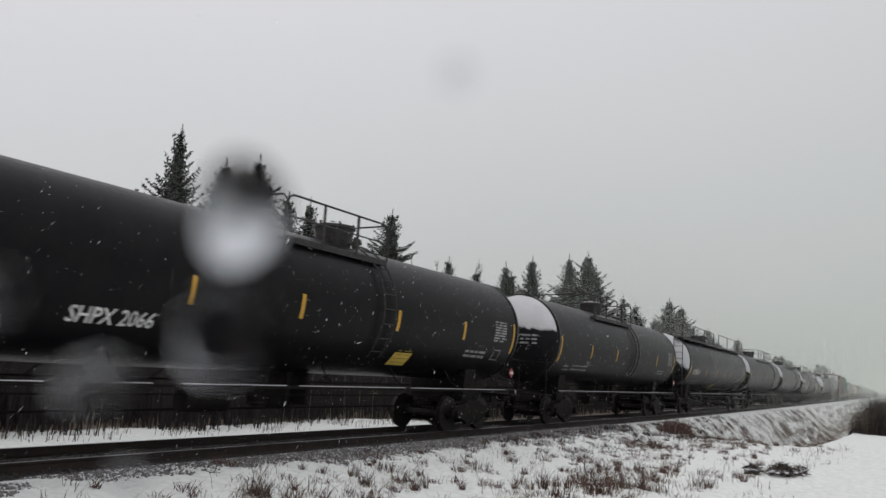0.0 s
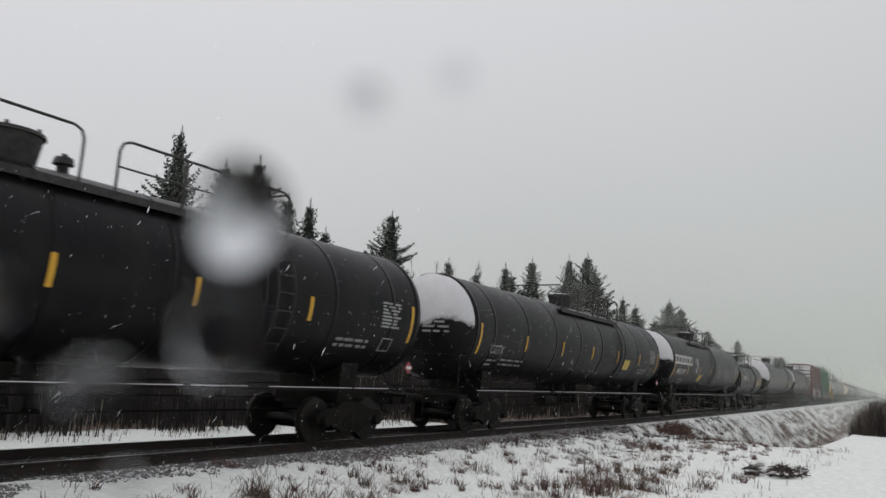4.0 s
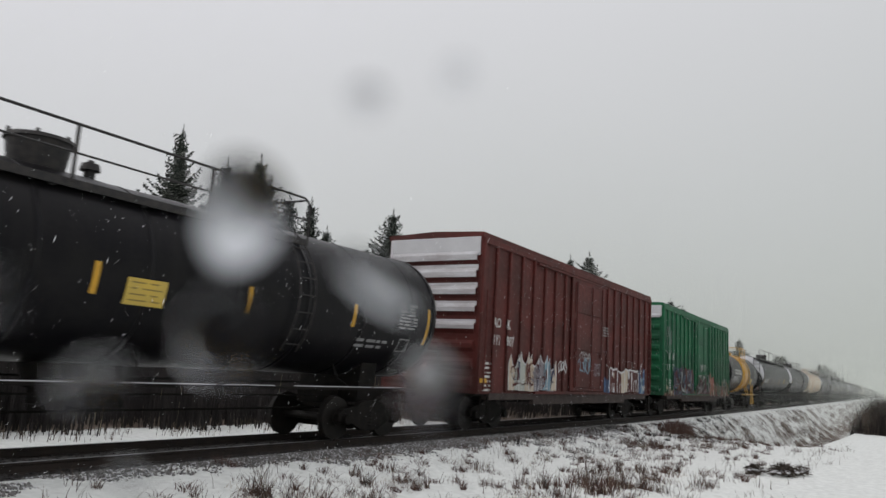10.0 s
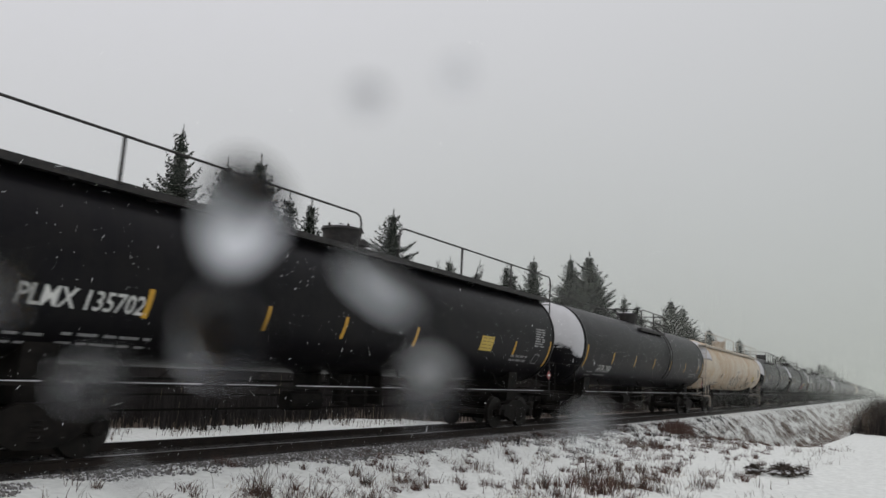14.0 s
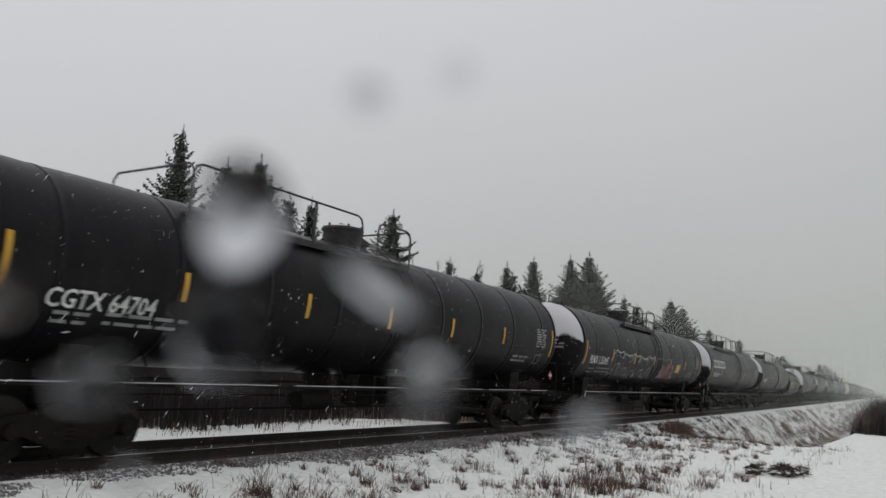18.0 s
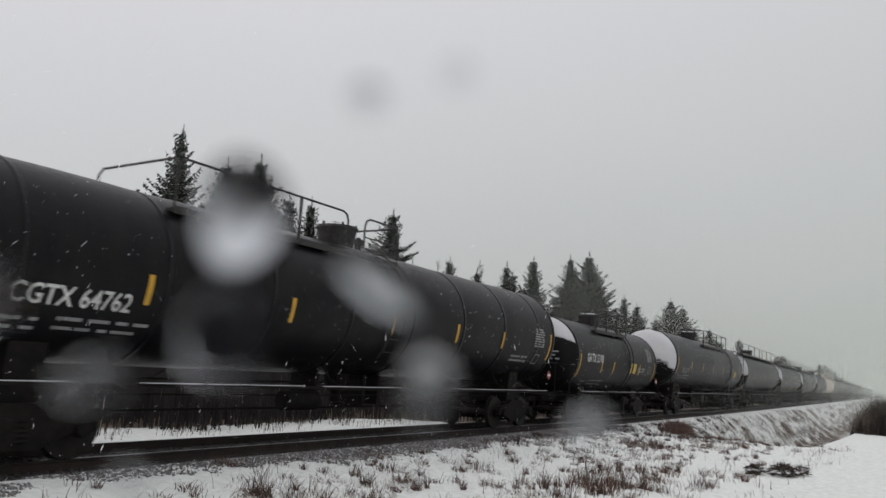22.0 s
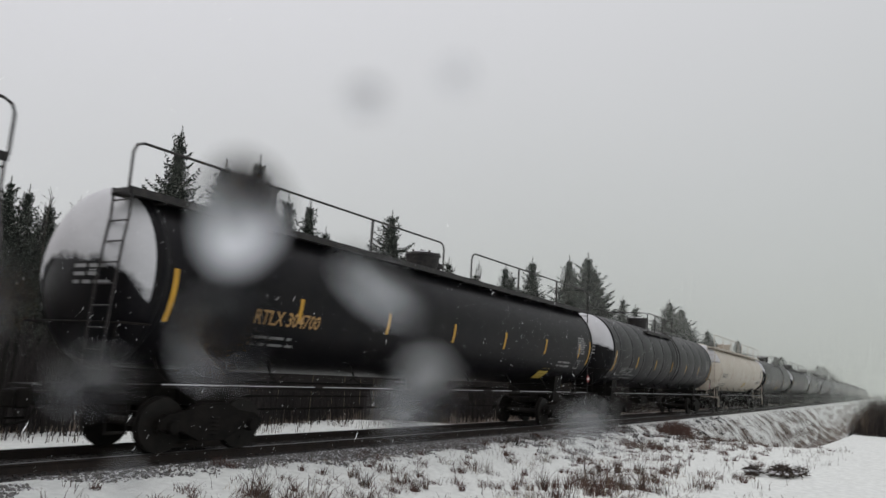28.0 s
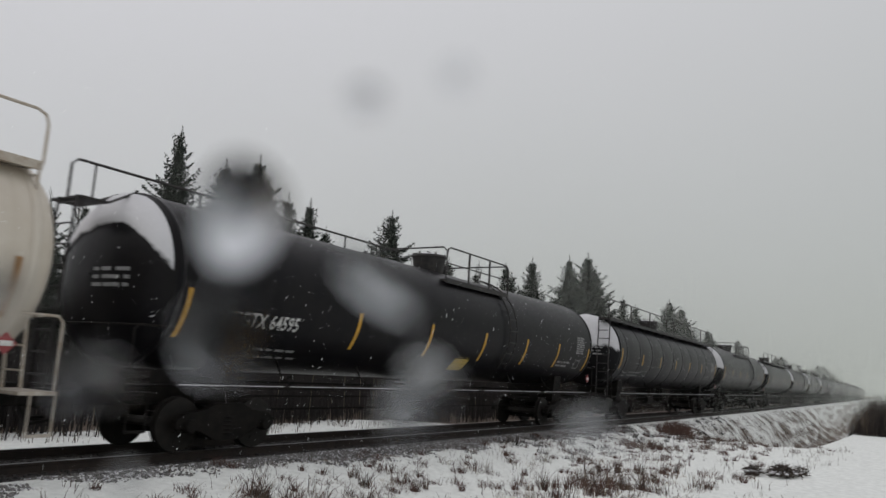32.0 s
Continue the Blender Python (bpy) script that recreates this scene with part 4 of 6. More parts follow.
def looped_tag(skin, parent, x0, x1, z0, z1, mat, seed, count, thick=0.04, lift=0.02):
    """An unreadable looping signature: one running line for each of its letters."""
    rng = random.Random(seed)
    w = (x1 - x0) / count
    for k in range(count):
        cx, cz = x0 + (k + 0.5) * w, (z0 + z1) / 2
        rx, rz = w * rng.uniform(0.35, 0.62), (z1 - z0) / 2 * rng.uniform(0.65, 1.0)
        a0, turn, wob, p = rng.uniform(0, 6.28), rng.choice((-1, 1)) * rng.uniform(4.2, 8.5), rng.uniform(0.15, 0.4), rng.uniform(0, 6.28)
        pts = []
        for i in range(19):
            f = i / 18
            a = a0 + turn * f
            pts.append((cx + rx * (math.cos(a) + wob * math.cos(2 * a + p)) * (1 - 0.35 * f) + w * 0.5 * (f - 0.5), cz + rz * (math.sin(a) + wob * math.sin(3 * a + p)) * (1 - 0.3 * f)))
        ribbon(skin, parent, pts, thick * rng.uniform(0.8, 1.3), mat, lift + 0.001 * (k % 5))


def spiked_letters(skin, parent, x0, x1, z0, z1, fills, line, seed, count, lift=0.014, edge=0.045, spike=1.0):
    """Tall sprayed letters with pointed tops: filled halves, dark slits and an outline, none of them readable."""
    rng = random.Random(seed)
    w = (x1 - x0) / count
    for k in range(count):
        a, b = x0 + k * w, x0 + (k + 1.04) * w
        top = z1 - rng.uniform(0, 0.14) * (z1 - z0)
        foot = z0 + rng.uniform(0, 0.06) * (z1 - z0)
        m = a + w * rng.uniform(0.4, 0.6)
        dip = top - spike * (top - foot) * rng.uniform(0.12, 0.28)
        left = [(a, foot), (a - 0.05 * w, dip), (a + 0.14 * w, top + 0.06 * spike), (a + 0.28 * w, dip + 0.04 * spike), (m, dip - 0.08 * spike), (m, foot)]
        right = [(m, foot), (m, dip - 0.08 * spike), (b - 0.30 * w, dip + 0.02), (b - 0.12 * w, top + spike * rng.uniform(-0.05, 0.12)), (b - 0.04 * w, dip - 0.1), (b - 0.06 * w, foot)]
        if fills:
            for n, half in enumerate((left, right)):
                put("sprayed_shape", mesh_of("sprayed_shape", [skin.at(x, z, lift + 0.001 * n) for x, z in half], [tuple(range(len(half)))], fills[(k + n) % len(fills)]), parent)
        if line:
            ribbon(skin, parent, left[:5] + right[2:], edge, line, lift + 0.006, "sprayed_outline")
            inner = foot + (top - foot) * rng.uniform(0.25, 0.5)
            ribbon(skin, parent, [(a + 0.3 * w, foot), (a + 0.32 * w, inner), (m + 0.12 * w, inner + 0.05), (m + 0.2 * w, foot)], edge * 0.7, line, lift + 0.006, "sprayed_outline")


def graffiti_band(skin, parent, x0, x1, z0, z1, bases, seed, lift=0.012):
    """A ragged field of old spray paint, in narrow upright strips of uneven height."""
    rng = random.Random(seed)
    x, k = x0, 0
    while x < x1:
        w = rng.uniform(0.10, 0.30)
        f = 0.62 + 0.30 * noise.noise((x * 0.9, seed, 0.5)) + rng.uniform(-0.16, 0.18)
        top = z0 + (z1 - z0) * max(0.15, min(1.0, f))
        ring = [(x, z0), (x + w * 1.08, z0), (x + w * rng.uniform(0.9, 1.1), top - rng.uniform(0, 0.12)), (x + w * 0.5, top + rng.uniform(0, 0.08)), (x - w * rng.uniform(0, 0.1), top - rng.uniform(0, 0.12))]
        put("sprayed_field", mesh_of("sprayed_field", [skin.at(px, pz, lift + 0.0012 * (k % 3)) for px, pz in ring], [tuple(range(5))], bases[rng.randrange(len(bases))]), parent)
        x, k = x + w, k + 1


def paint_flecks(skin, parent, x0, x1, z0, z1, mats, count, seed, size=(0.06, 0.20), lift=0.024):
    """Many small angular patches of colour that read as a crowded worn mural."""
    rng = random.Random(seed)
    for k in range(count):
        x, z = rng.uniform(x0, x1), z0 + (z1 - z0) * rng.random() ** 1.2
        s, n, turn = rng.uniform(*size), rng.randrange(4, 7), rng.uniform(0, 6.28)
        ring = [(x + 0.75 * s * rng.uniform(0.5, 1.1) * math.cos(turn + 6.283 * i / n), max(z0, z + 1.35 * s * rng.uniform(0.5, 1.1) * math.sin(turn + 6.283 * i / n))) for i in range(n)]
        put("sprayed_patch", mesh_of("sprayed_patch", [skin.at(px, pz, lift + 0.0009 * (k % 24)) for px, pz in ring], [tuple(range(n))], mats[rng.randrange(len(mats))]), parent)


# ---- boxcars ----
def boxcar(near, far, label, paint, top, ends_snow, seed):
    h, mid, hw, floor = (far - near) / 2, (far + near) / 2, 1.575, 1.05
    car = tagged(new("boxcar"), label, "boxcar", "cars of the train")
    CARS.append((car, mid))
    for s in (-1, 1):
        bm = bmesh.new()
        add_box(bm, -h, h, s * hw - (0.0 if s < 0 else 0.06), s * hw + (0.06 if s < 0 else 0.0), floor, top - 0.12)
        part("side_wall", bm, paint, car)
    for s in (-1, 1):
        bm = bmesh.new()
        add_box(bm, s * h - (0.0 if s < 0 else 0.08), s * h + (0.08 if s < 0 else 0.0), -hw + 0.06, hw - 0.06, floor, top - 0.12)
        part("end_wall", bm, paint, car)
    bm = bmesh.new()
    add_box(bm, -h + 0.08, h - 0.08, -hw + 0.06, hw - 0.06, floor - 0.05, floor + 0.05)
    part("car_floor", bm, M_IRON, car)
    bm = bmesh.new()
    pts = [(-hw - 0.03, top - 0.13), (-hw - 0.03, top), (0, top + 0.07), (hw + 0.03, top), (hw + 0.03, top - 0.13)]
    a = [bm.verts.new((-h - 0.02, y, z)) for y, z in pts]
    b = [bm.verts.new((h + 0.02, y, z)) for y, z in pts]
    for i in range(5):
        j = (i + 1) % 5
        bm.faces.new((a[i], a[j], b[j], b[i]))
    bm.faces.new(a), bm.faces.new(b)
    bmesh.ops.recalc_face_normals(bm, faces=bm.faces)
    for k in range(14):
        x = -h + 2 * h * (k + 0.5) / 14
        add_box(bm, x - 0.05, x + 0.05, -hw + 0.25, hw - 0.25, top - 0.05, top + 0.075)
    part("roof", bm, paint, car)
    post = once(("boxpost", paint.name), lambda: box_mesh("side_post", (0.13, 0.075, top - floor - 0.30), paint, 0.02))
    edge = once(("boxedge", paint.name), lambda: box_mesh("corner_post", (0.16, 0.085, top - floor - 0.16), paint, 0.02))
    door0, door1 = -1.55, 1.75
    for s in (-1, 1):
        put("corner_post", edge, car, (s * (h - 0.08), -hw - 0.03, (floor + top) / 2 - 0.05))
    n = 7
    for k in range(n):
        put("side_post", post, car, (-h + (h + door0) * (k + 1) / (n + 0.6), -hw - 0.035, (floor + top) / 2 - 0.08))
        put("side_post", post, car, (h - (h - door1) * (k + 1) / (n + 0.6), -hw - 0.035, (floor + top) / 2 - 0.08))
    put("top_plate", box_mesh("top_plate", (2 * h, 0.10, 0.17), paint, 0.015), car, (0, -hw - 0.03, top - 0.22))
    bm = bmesh.new()
    add_box(bm, -h + 0.7, h - 0.7, -hw - 0.04, -hw + 0.2, floor - 0.16, floor + 0.02)
    add_box(bm, -h * 0.55, h * 0.55, -hw - 0.045, -hw + 0.1, floor - 0.30, floor - 0.16)
    part("side_sill", bm, M_RUSTSILL, car)
    bm = bmesh.new()
    add_box(bm, -h, h, -0.3, 0.3, 0.72, 1.05)
    for k in range(9):
        x = -h + 1.5 + (2 * h - 3) * k / 8
        add_box(bm, x - 0.06, x + 0.06, -1.45, 1.45, 0.85, 1.02)
    part("centre_sill", bm, M_IRON, car)
    # sliding door with its panels and bars
    door = put("door", box_mesh("door", (door1 - door0, 0.06, top - floor - 0.45), paint, 0.01), car, ((door0 + door1) / 2, -hw - 0.06, (floor + top) / 2 - 0.1))
    for k in range(3):
        put("door_panel", once(("doorpanel", paint.name), lambda: box_mesh("door_panel", (door1 - door0 - 0.5, 0.03, 1.05), paint, 0.02)), door, (0, -0.04, -1.35 + 1.30 * k))
    for dx in (-1.35, 0.15, 1.2):
        bm = bmesh.new()
        add_rod(bm, (dx, -0.09, -1.9), (dx, -0.09, 1.8), 0.022, 6)
        add_box(bm, dx - 0.12, dx + 0.12, -0.10, -0.05, -0.75, -0.65)
        part("lock_bar", bm, paint, door)
    for z0, z1 in ((floor + 0.02, floor + 0.10), (top - 0.40, top - 0.33)):
        bm = bmesh.new()
        add_box(bm, door0 - 2.9, door1 + 0.2, -hw - 0.12, -hw - 0.02, z0, z1)
        part("door_track", bm, paint, car)
    # corrugated ends, the leading one plastered with snow
    for s in (-1, 1):
        for k in range(8):
            z = floor + 0.30 + 0.49 * k
            bm = bmesh.new()
            prof = [(0.0, -0.16), (0.09, -0.06), (0.10, 0.05), (0.0, 0.15)]
            va = [bm.verts.new((s * (h + 0.0 + x), -hw + 0.14, z + dz)) for x, dz in prof]
            vb = [bm.verts.new((s * (h + 0.0 + x), hw - 0.14, z + dz)) for x, dz in prof]
            for i in range(3):
                bm.faces.new((va[i], va[i + 1], vb[i + 1], vb[i]))
            bm.faces.new(va), bm.faces.new(vb)
            bmesh.ops.recalc_face_normals(bm, faces=bm.faces)
            part("end_corrugation", bm, paint, car)
            if s < 0 and k >= ends_snow:
                bm = bmesh.new()
                thin = 0.4 + 0.6 * (k - ends_snow) / max(1, 7 - ends_snow)
                prof = [(0.115, -0.10 * thin), (0.125, 0.06), (0.03, 0.17), (0.012, 0.17 + 0.13 * thin), (0.0, 0.12)]
                va = [bm.verts.new((-h - x, -hw + 0.10, z + dz)) for x, dz in prof]
                vb = [bm.verts.new((-h - x, hw - 0.10, z + dz)) for x, dz in prof]
                for i in range(4):
                    bm.faces.new((va[i], va[i + 1], vb[i + 1], vb[i]))
                part("end_snow", bm, M_STREAKSNOW, car, "snow packed on the corrugated end")
    bm = bmesh.new()
    add_box(bm, -h - 0.05, -h - 0.004, -hw + 0.05, hw - 0.05, top - 0.66, top - 0.13, 0.015)
    part("end_snow", bm, M_SNOW, car, "snow packed on the corrugated end")
    for s in (-1, 1):
        put_ladder("ladder", car, [(0, 0, floor + 0.1), (0, 0, top - 1.6)], 0.45, paint, ("boxladder", paint.name), (s * (h - 0.42), -hw - 0.12, 0))
        bm = bmesh.new()
        add_path(bm, [(-0.2, 0, 1.0), (-0.2, 0, 0.45), (0.2, 0, 0.45), (0.2, 0, 1.0)], 0.02, 5)
        part("stirrup_step", bm, M_IRON, car, at=(s * (h - 0.42), -hw - 0.02, 0))
    running_gear(car, h, 1.77, 0.1)
    return car, Flat(-hw), mid, h


# ---- the train, in running order ----
W, OLD, AMB = M_LETTER, M_OLDLETTER, M_AMBERLETTER
BLACK = "black tank car with a railed platform and snowy head"
RIBBED = "black jacketed tank car with ring bands and a snowy leading head"
LONGWALK = "black tank car with a railed walkway along its whole top"
tank_car(-162.0, -143.4, BLACK, dome=-150.4, plat=(-153.2, -149.8), marks=[("SHPX 2066", -157.5, 2.02, 0.27, W)], sign=(-148.9, 1.9), seed=1, stripe_z=2.70, stripe_at=(-155.5, -152.85, -149.6, -146.55))
tank_car(-140.2, -124.8, BLACK, dome=-133.2, plat=(-135.9, -131.3), marks=[("201", -137.2, 2.05, 0.24, OLD)], seed=2, cap=0.42)
tank_car(-121.6, -103.6, LONGWALK, top="full", dome=-112.9, marks=[("CGTX 65270", -120.6, 2.22, 0.27, W)], sign=(-112.95, 1.72), seed=3, cap=0.0, stripe_z=2.40, stripe_at=(-119.7, -117.2, -114.2, -111.4, -109.3))
tank_car(-101.3, -83.1, RIBBED, paint=M_JACKET, bands=9, dome=-92.3, plat=(-94.8, -87.4), marks=[("CGTX 64725", -100.2, 2.20, 0.26, OLD)], seed=4, stripe_z=2.70, stripe_at=(-97.8, -95.05, -92.2, -89.7, -86.9))
tank_car(-80.2, -62.2, RIBBED, paint=M_JACKET, bands=8, dome=-70.9, plat=(-73.5, -67.5), marks=[("CGTX", -79.2, 2.22, 0.26, OLD)], sign=(-66.9, 2.35), seed=5)
c = tank_car(-59.4, -41.0, "black tank car with a large white block name and a graffito", dome=-50.5, plat=(-54.6, -49.4), marks=[("PROX 35147", -58.4, 2.22, 0.27, W)], name=(-59.1, 2.72, 3.75, 0.46), sign=(-52.8, 2.12), seed=6, stripe_z=2.47, stripe_at=(-56.2, -53.25, -50.45, -47.8, -45.2))
looped_tag(Skin(TANK_R + 0.018, TANK_Z), c, -4.45, -3.75, 2.75, 3.2, M_LETTER, 3, 2, 0.04)
looped_tag(Skin(TANK_R + 0.018, TANK_Z), c, -4.35, -3.7, 2.35, 2.8, M_LETTER, 8, 2, 0.04)
tank_car(-38.8, -28.4, "short black tank car with a low tank and a railed platform", r=1.33, zc=2.42, dome=-34.6, plat=(-36.7, -32.3), marks=[("ACFX 73471", -37.9, 2.32, 0.27, W)], sign=(-30.6, 2.1), stripe_z=2.4, seed=7, cap=0.6)
tank_car(-24.3, -5.0, "black tank car whose leading head is thick with snow", dome=-15.4, plat=(-17.5, -10.0), paint=M_JACKET, bands=3, marks=[("GATX 64842", -23.4, 2.25, 0.28, OLD)], sign=(-8.9, 2.55), seed=8, cap=-0.05, stripe_z=2.64, stripe_at=(-21.0, -18.4, -15.5, -12.4))
tank_car(-2.8, 15.4, RIBBED, paint=M_JACKET, bands=10, dome=6.0, plat=(3.4, 11.0), marks=[("GATX 201948", -1.9, 2.22, 0.27, W)], sign=(7.2, 2.55), gap=False, seed=9, cap=0.1, stripe_z=2.67, stripe_at=(0.4, 3.4, 6.3, 9.3, 12.3))

M_CREAMPAINT = material("cream_spray_paint", (0.55, 0.47, 0.36), 0.7, 0, (0.35, 0.28, 0.22), 2, 0.6)
M_BLUEPAINT = material("pale_blue_spray_paint", (0.22, 0.34, 0.40), 0.7, 0, (0.12, 0.2, 0.28), 2, 0.6)
M_NAVYPAINT = material("navy_spray_paint", (0.03, 0.045, 0.10), 0.7, 0, (0.06, 0.06, 0.09), 2, 0.6)
M_PINKPAINT = material("red_pink_spray_paint", (0.34, 0.10, 0.09), 0.7, 0, (0.2, 0.07, 0.07), 2, 0.6)
M_GREYPAINT = material("grey_spray_paint", (0.25, 0.23, 0.25), 0.7, 0, (0.12, 0.11, 0.12), 2, 0.6)
M_WHITEPAINT = material("white_spray_paint", (0.6, 0.6, 0.6), 0.7, 0, (0.4, 0.4, 0.4), 2, 0.6)
M_PALEPAINT = material("pale_grey_spray_paint", (0.40, 0.42, 0.38), 0.7, 0, (0.28, 0.30, 0.30), 2, 0.6)
M_DEEPBLUE = material("blue_spray_paint", (0.05, 0.13, 0.26), 0.7, 0, (0.03, 0.06, 0.14), 2, 0.6)
M_CHARPAINT = material("black_spray_paint", (0.03, 0.03, 0.035), 0.7)

red, flat, mid, h = boxcar(17.54, 33.54, "oxide red boxcar with graffiti and a snow-packed leading end", M_BOXRED, 5.48, 3, 1)
letters(flat, "AO", -h + 0.70, 2.90, 0.27, M_LETTER, red, 0.8, 0.08)
letters(flat, "K", -h + 1.55, 2.90, 0.27, M_LETTER, red, 0.8, 0.08)
letters(flat, "111", -h + 0.70, 2.42, 0.27, M_LETTER, red, 0.8, 0.08)
letters(flat, "907", -h + 1.55, 2.42, 0.27, M_LETTER, red, 0.8, 0.08)
small_print(flat, -h + 0.35, 1.85, 0.55, 7, M_LETTER, red, 0.12, 0.06, 5)
small_print(flat, 1.2, 3.55, 0.95, 4, M_OLDLETTER, red, 0.1, 0.05, 6).location = (0, -0.09, 0)
small_print(flat, h - 2.6, 2.35, 0.45, 5, M_LETTER, red, 0.1, 0.05, 7)
small_print(flat, h - 1.6, 2.35, 0.45, 5, M_LETTER, red, 0.1, 0.05, 8)
deep = Flat(-1.575 - 0.075)
door_face = Flat(-1.575 - 0.125)
spiked_letters(deep, red, -h + 1.75, -h + 5.2, 1.12, 2.25, [M_CREAMPAINT, M_PALEPAINT, M_CREAMPAINT, M_GREYPAINT, M_BLUEPAINT], M_WHITEPAINT, 5, 5)
spray_strokes(deep, red, -h + 1.8, -h + 5.1, 1.15, 2.0, [M_BOXRED, M_BOXRED, M_GREYPAINT, M_NAVYPAINT], 34, 9, (0.012, 0.04), 0.03)
looped_tag(deep, red, -h + 5.35, -h + 6.05, 1.75, 2.2, M_WHITEPAINT, 2, 3, 0.035)
looped_tag(door_face, red, -1.0, 0.2, 1.75, 2.35, M_BLUEPAINT, 4, 5, 0.05)
looped_tag(door_face, red, -0.9, 0.1, 2.25, 2.55, M_WHITEPAINT, 14, 4, 0.025, 0.03)
looped_tag(door_face, red, 0.55, 1.2, 1.7, 2.25, M_GREYPAINT, 24, 3, 0.03)
spiked_letters(deep, red, 2.45, 6.1, 1.12, 2.12, [M_BOXRED, M_BOXRED, M_CREAMPAINT, M_BOXRED], M_WHITEPAINT, 8, 4, 0.014, 0.075, 0.25)
paint_flecks(deep, red, 2.6, 5.9, 1.15, 1.9, [M_WHITEPAINT, M_CREAMPAINT, M_BOXRED, M_BOXRED], 14, 6, (0.06, 0.18))
graffiti_band(deep, red, 6.15, 7.0, 1.12, 2.35, [M_NAVYPAINT, M_BLUEPAINT, M_DEEPBLUE], 13)
paint_flecks(deep, red, 6.2, 6.95, 1.15, 2.1, [M_BLUEPAINT, M_NAVYPAINT, M_WHITEPAINT, M_DEEPBLUE], 16, 16, (0.05, 0.14))
graffiti_band(deep, red, 1.85, 2.35, 1.12, 1.9, [M_NAVYPAINT, M_DEEPBLUE], 3)
sheet(flat, [(-h + 0.05, -h + 0.45, 1.35, 1.47)], "reflector_strip", M_STRIPE, red, lift=0.08)
green, flat, mid, h = boxcar(35.70, 51.70, "green boxcar with graffiti along its lower side and a snowy end", M_BOXGREEN, 5.46, 7, 2)
letters(flat, "CR", -h + 0.75, 2.80, 0.28, M_LETTER, green, 0.8, 0.08)
letters(flat, "LE", -h + 1.60, 2.80, 0.28, M_LETTER, green, 0.8, 0.08)
letters(flat, "119", -h + 0.58, 2.28, 0.28, M_LETTER, green, 0.8, 0.08)
letters(flat, "73", -h + 1.60, 2.28, 0.28, M_LETTER, green, 0.8, 0.08)
small_print(flat, -h + 0.5, 1.75, 1.2, 6, M_LETTER, green, 0.12, 0.06, 5)
small_print(flat, h - 1.3, 2.0, 0.6, 6, M_LETTER, green, 0.1, 0.05, 7)
M_MAROONPAINT = material("maroon_spray_paint", (0.10, 0.024, 0.026), 0.75, 0, (0.05, 0.02, 0.022), 2.5, 0.8)
M_PEACHPAINT = material("peach_spray_paint", (0.34, 0.15, 0.105), 0.75, 0, (0.2, 0.09, 0.07), 2.5, 0.8)
M_RUSTPAINT = material("rusty_lower_edge", (0.10, 0.048, 0.03), 0.85, 0, (0.05, 0.03, 0.022), 3, 0.8)
M_SLATEPAINT = material("slate_blue_spray_paint", (0.11, 0.15, 0.19), 0.75, 0, (0.05, 0.07, 0.10), 2.5, 0.8)
M_TANPAINT = material("tan_spray_paint", (0.22, 0.15, 0.085), 0.75, 0, (0.12, 0.08, 0.05), 2.5, 0.8)
graffiti_band(deep, green, -h + 0.1, h - 0.1, 1.03, 1.42, [M_RUSTPAINT, M_RUSTPAINT, M_TANPAINT], 31, 0.008)
graffiti_band(deep, green, -h + 2.3, -h + 5.9, 1.06, 2.75, [M_MAROONPAINT, M_MAROONPAINT, M_CHARPAINT, M_RUSTPAINT], 5)
spray_strokes(deep, green, -h + 1.8, -h + 5.7, 1.10, 2.4, [M_MAROONPAINT, M_CHARPAINT, M_SLATEPAINT, M_MAROONPAINT, M_NAVYPAINT], 60, 5, (0.05, 0.13), 0.020)
paint_flecks(deep, green, -h + 1.9, -h + 5.7, 1.06, 2.2, [M_SLATEPAINT, M_CHARPAINT, M_GREYPAINT, M_TANPAINT, M_NAVYPAINT, M_MAROONPAINT], 46, 6, (0.07, 0.22), 0.055)
spray_strokes(deep, green, -h + 1.8, -h + 5.6, 1.10, 2.2, [M_CHARPAINT, M_PALEPAINT, M_MAROONPAINT, M_SLATEPAINT, M_CHARPAINT], 44, 66, (0.015, 0.05), 0.080)
paint_flecks(deep, green, -h + 0.4, -h + 1.8, 1.06, 1.7, [M_TANPAINT, M_RUSTPAINT, M_CREAMPAINT, M_BOXGREEN], 34, 16, (0.05, 0.14))
graffiti_band(door_face, green, -1.5, 1.65, 1.12, 2.2, [M_MAROONPAINT, M_MAROONPAINT, M_CHARPAINT], 7)
paint_flecks(door_face, green, -1.45, 1.6, 1.15, 2.1, [M_GREYPAINT, M_PALEPAINT, M_MAROONPAINT, M_CHARPAINT, M_MAROONPAINT, M_MAROONPAINT], 44, 8, (0.05, 0.16))
spray_strokes(door_face, green, -1.4, 1.6, 1.2, 2.2, [M_GREYPAINT, M_MAROONPAINT, M_CHARPAINT, M_PALEPAINT], 44, 88, (0.012, 0.04), 0.05)
looped_tag(door_face, green, -0.6, 0.7, 2.35, 2.8, M_PALEPAINT, 18, 4, 0.06)
graffiti_band(deep, green, 1.9, h - 0.15, 1.05, 2.0, [M_PEACHPAINT, M_PEACHPAINT, M_MAROONPAINT, M_RUSTPAINT, M_BOXGREEN], 11)
graffiti_band(deep, green, 2.1, 3.3, 1.3, 2.6, [M_PEACHPAINT, M_PINKPAINT, M_PEACHPAINT], 17, 0.016)
paint_flecks(deep, green, 2.0, h - 0.3, 1.06, 1.85, [M_PEACHPAINT, M_CREAMPAINT, M_CHARPAINT, M_TANPAINT, M_MAROONPAINT, M_PEACHPAINT], 40, 12, (0.06, 0.18))
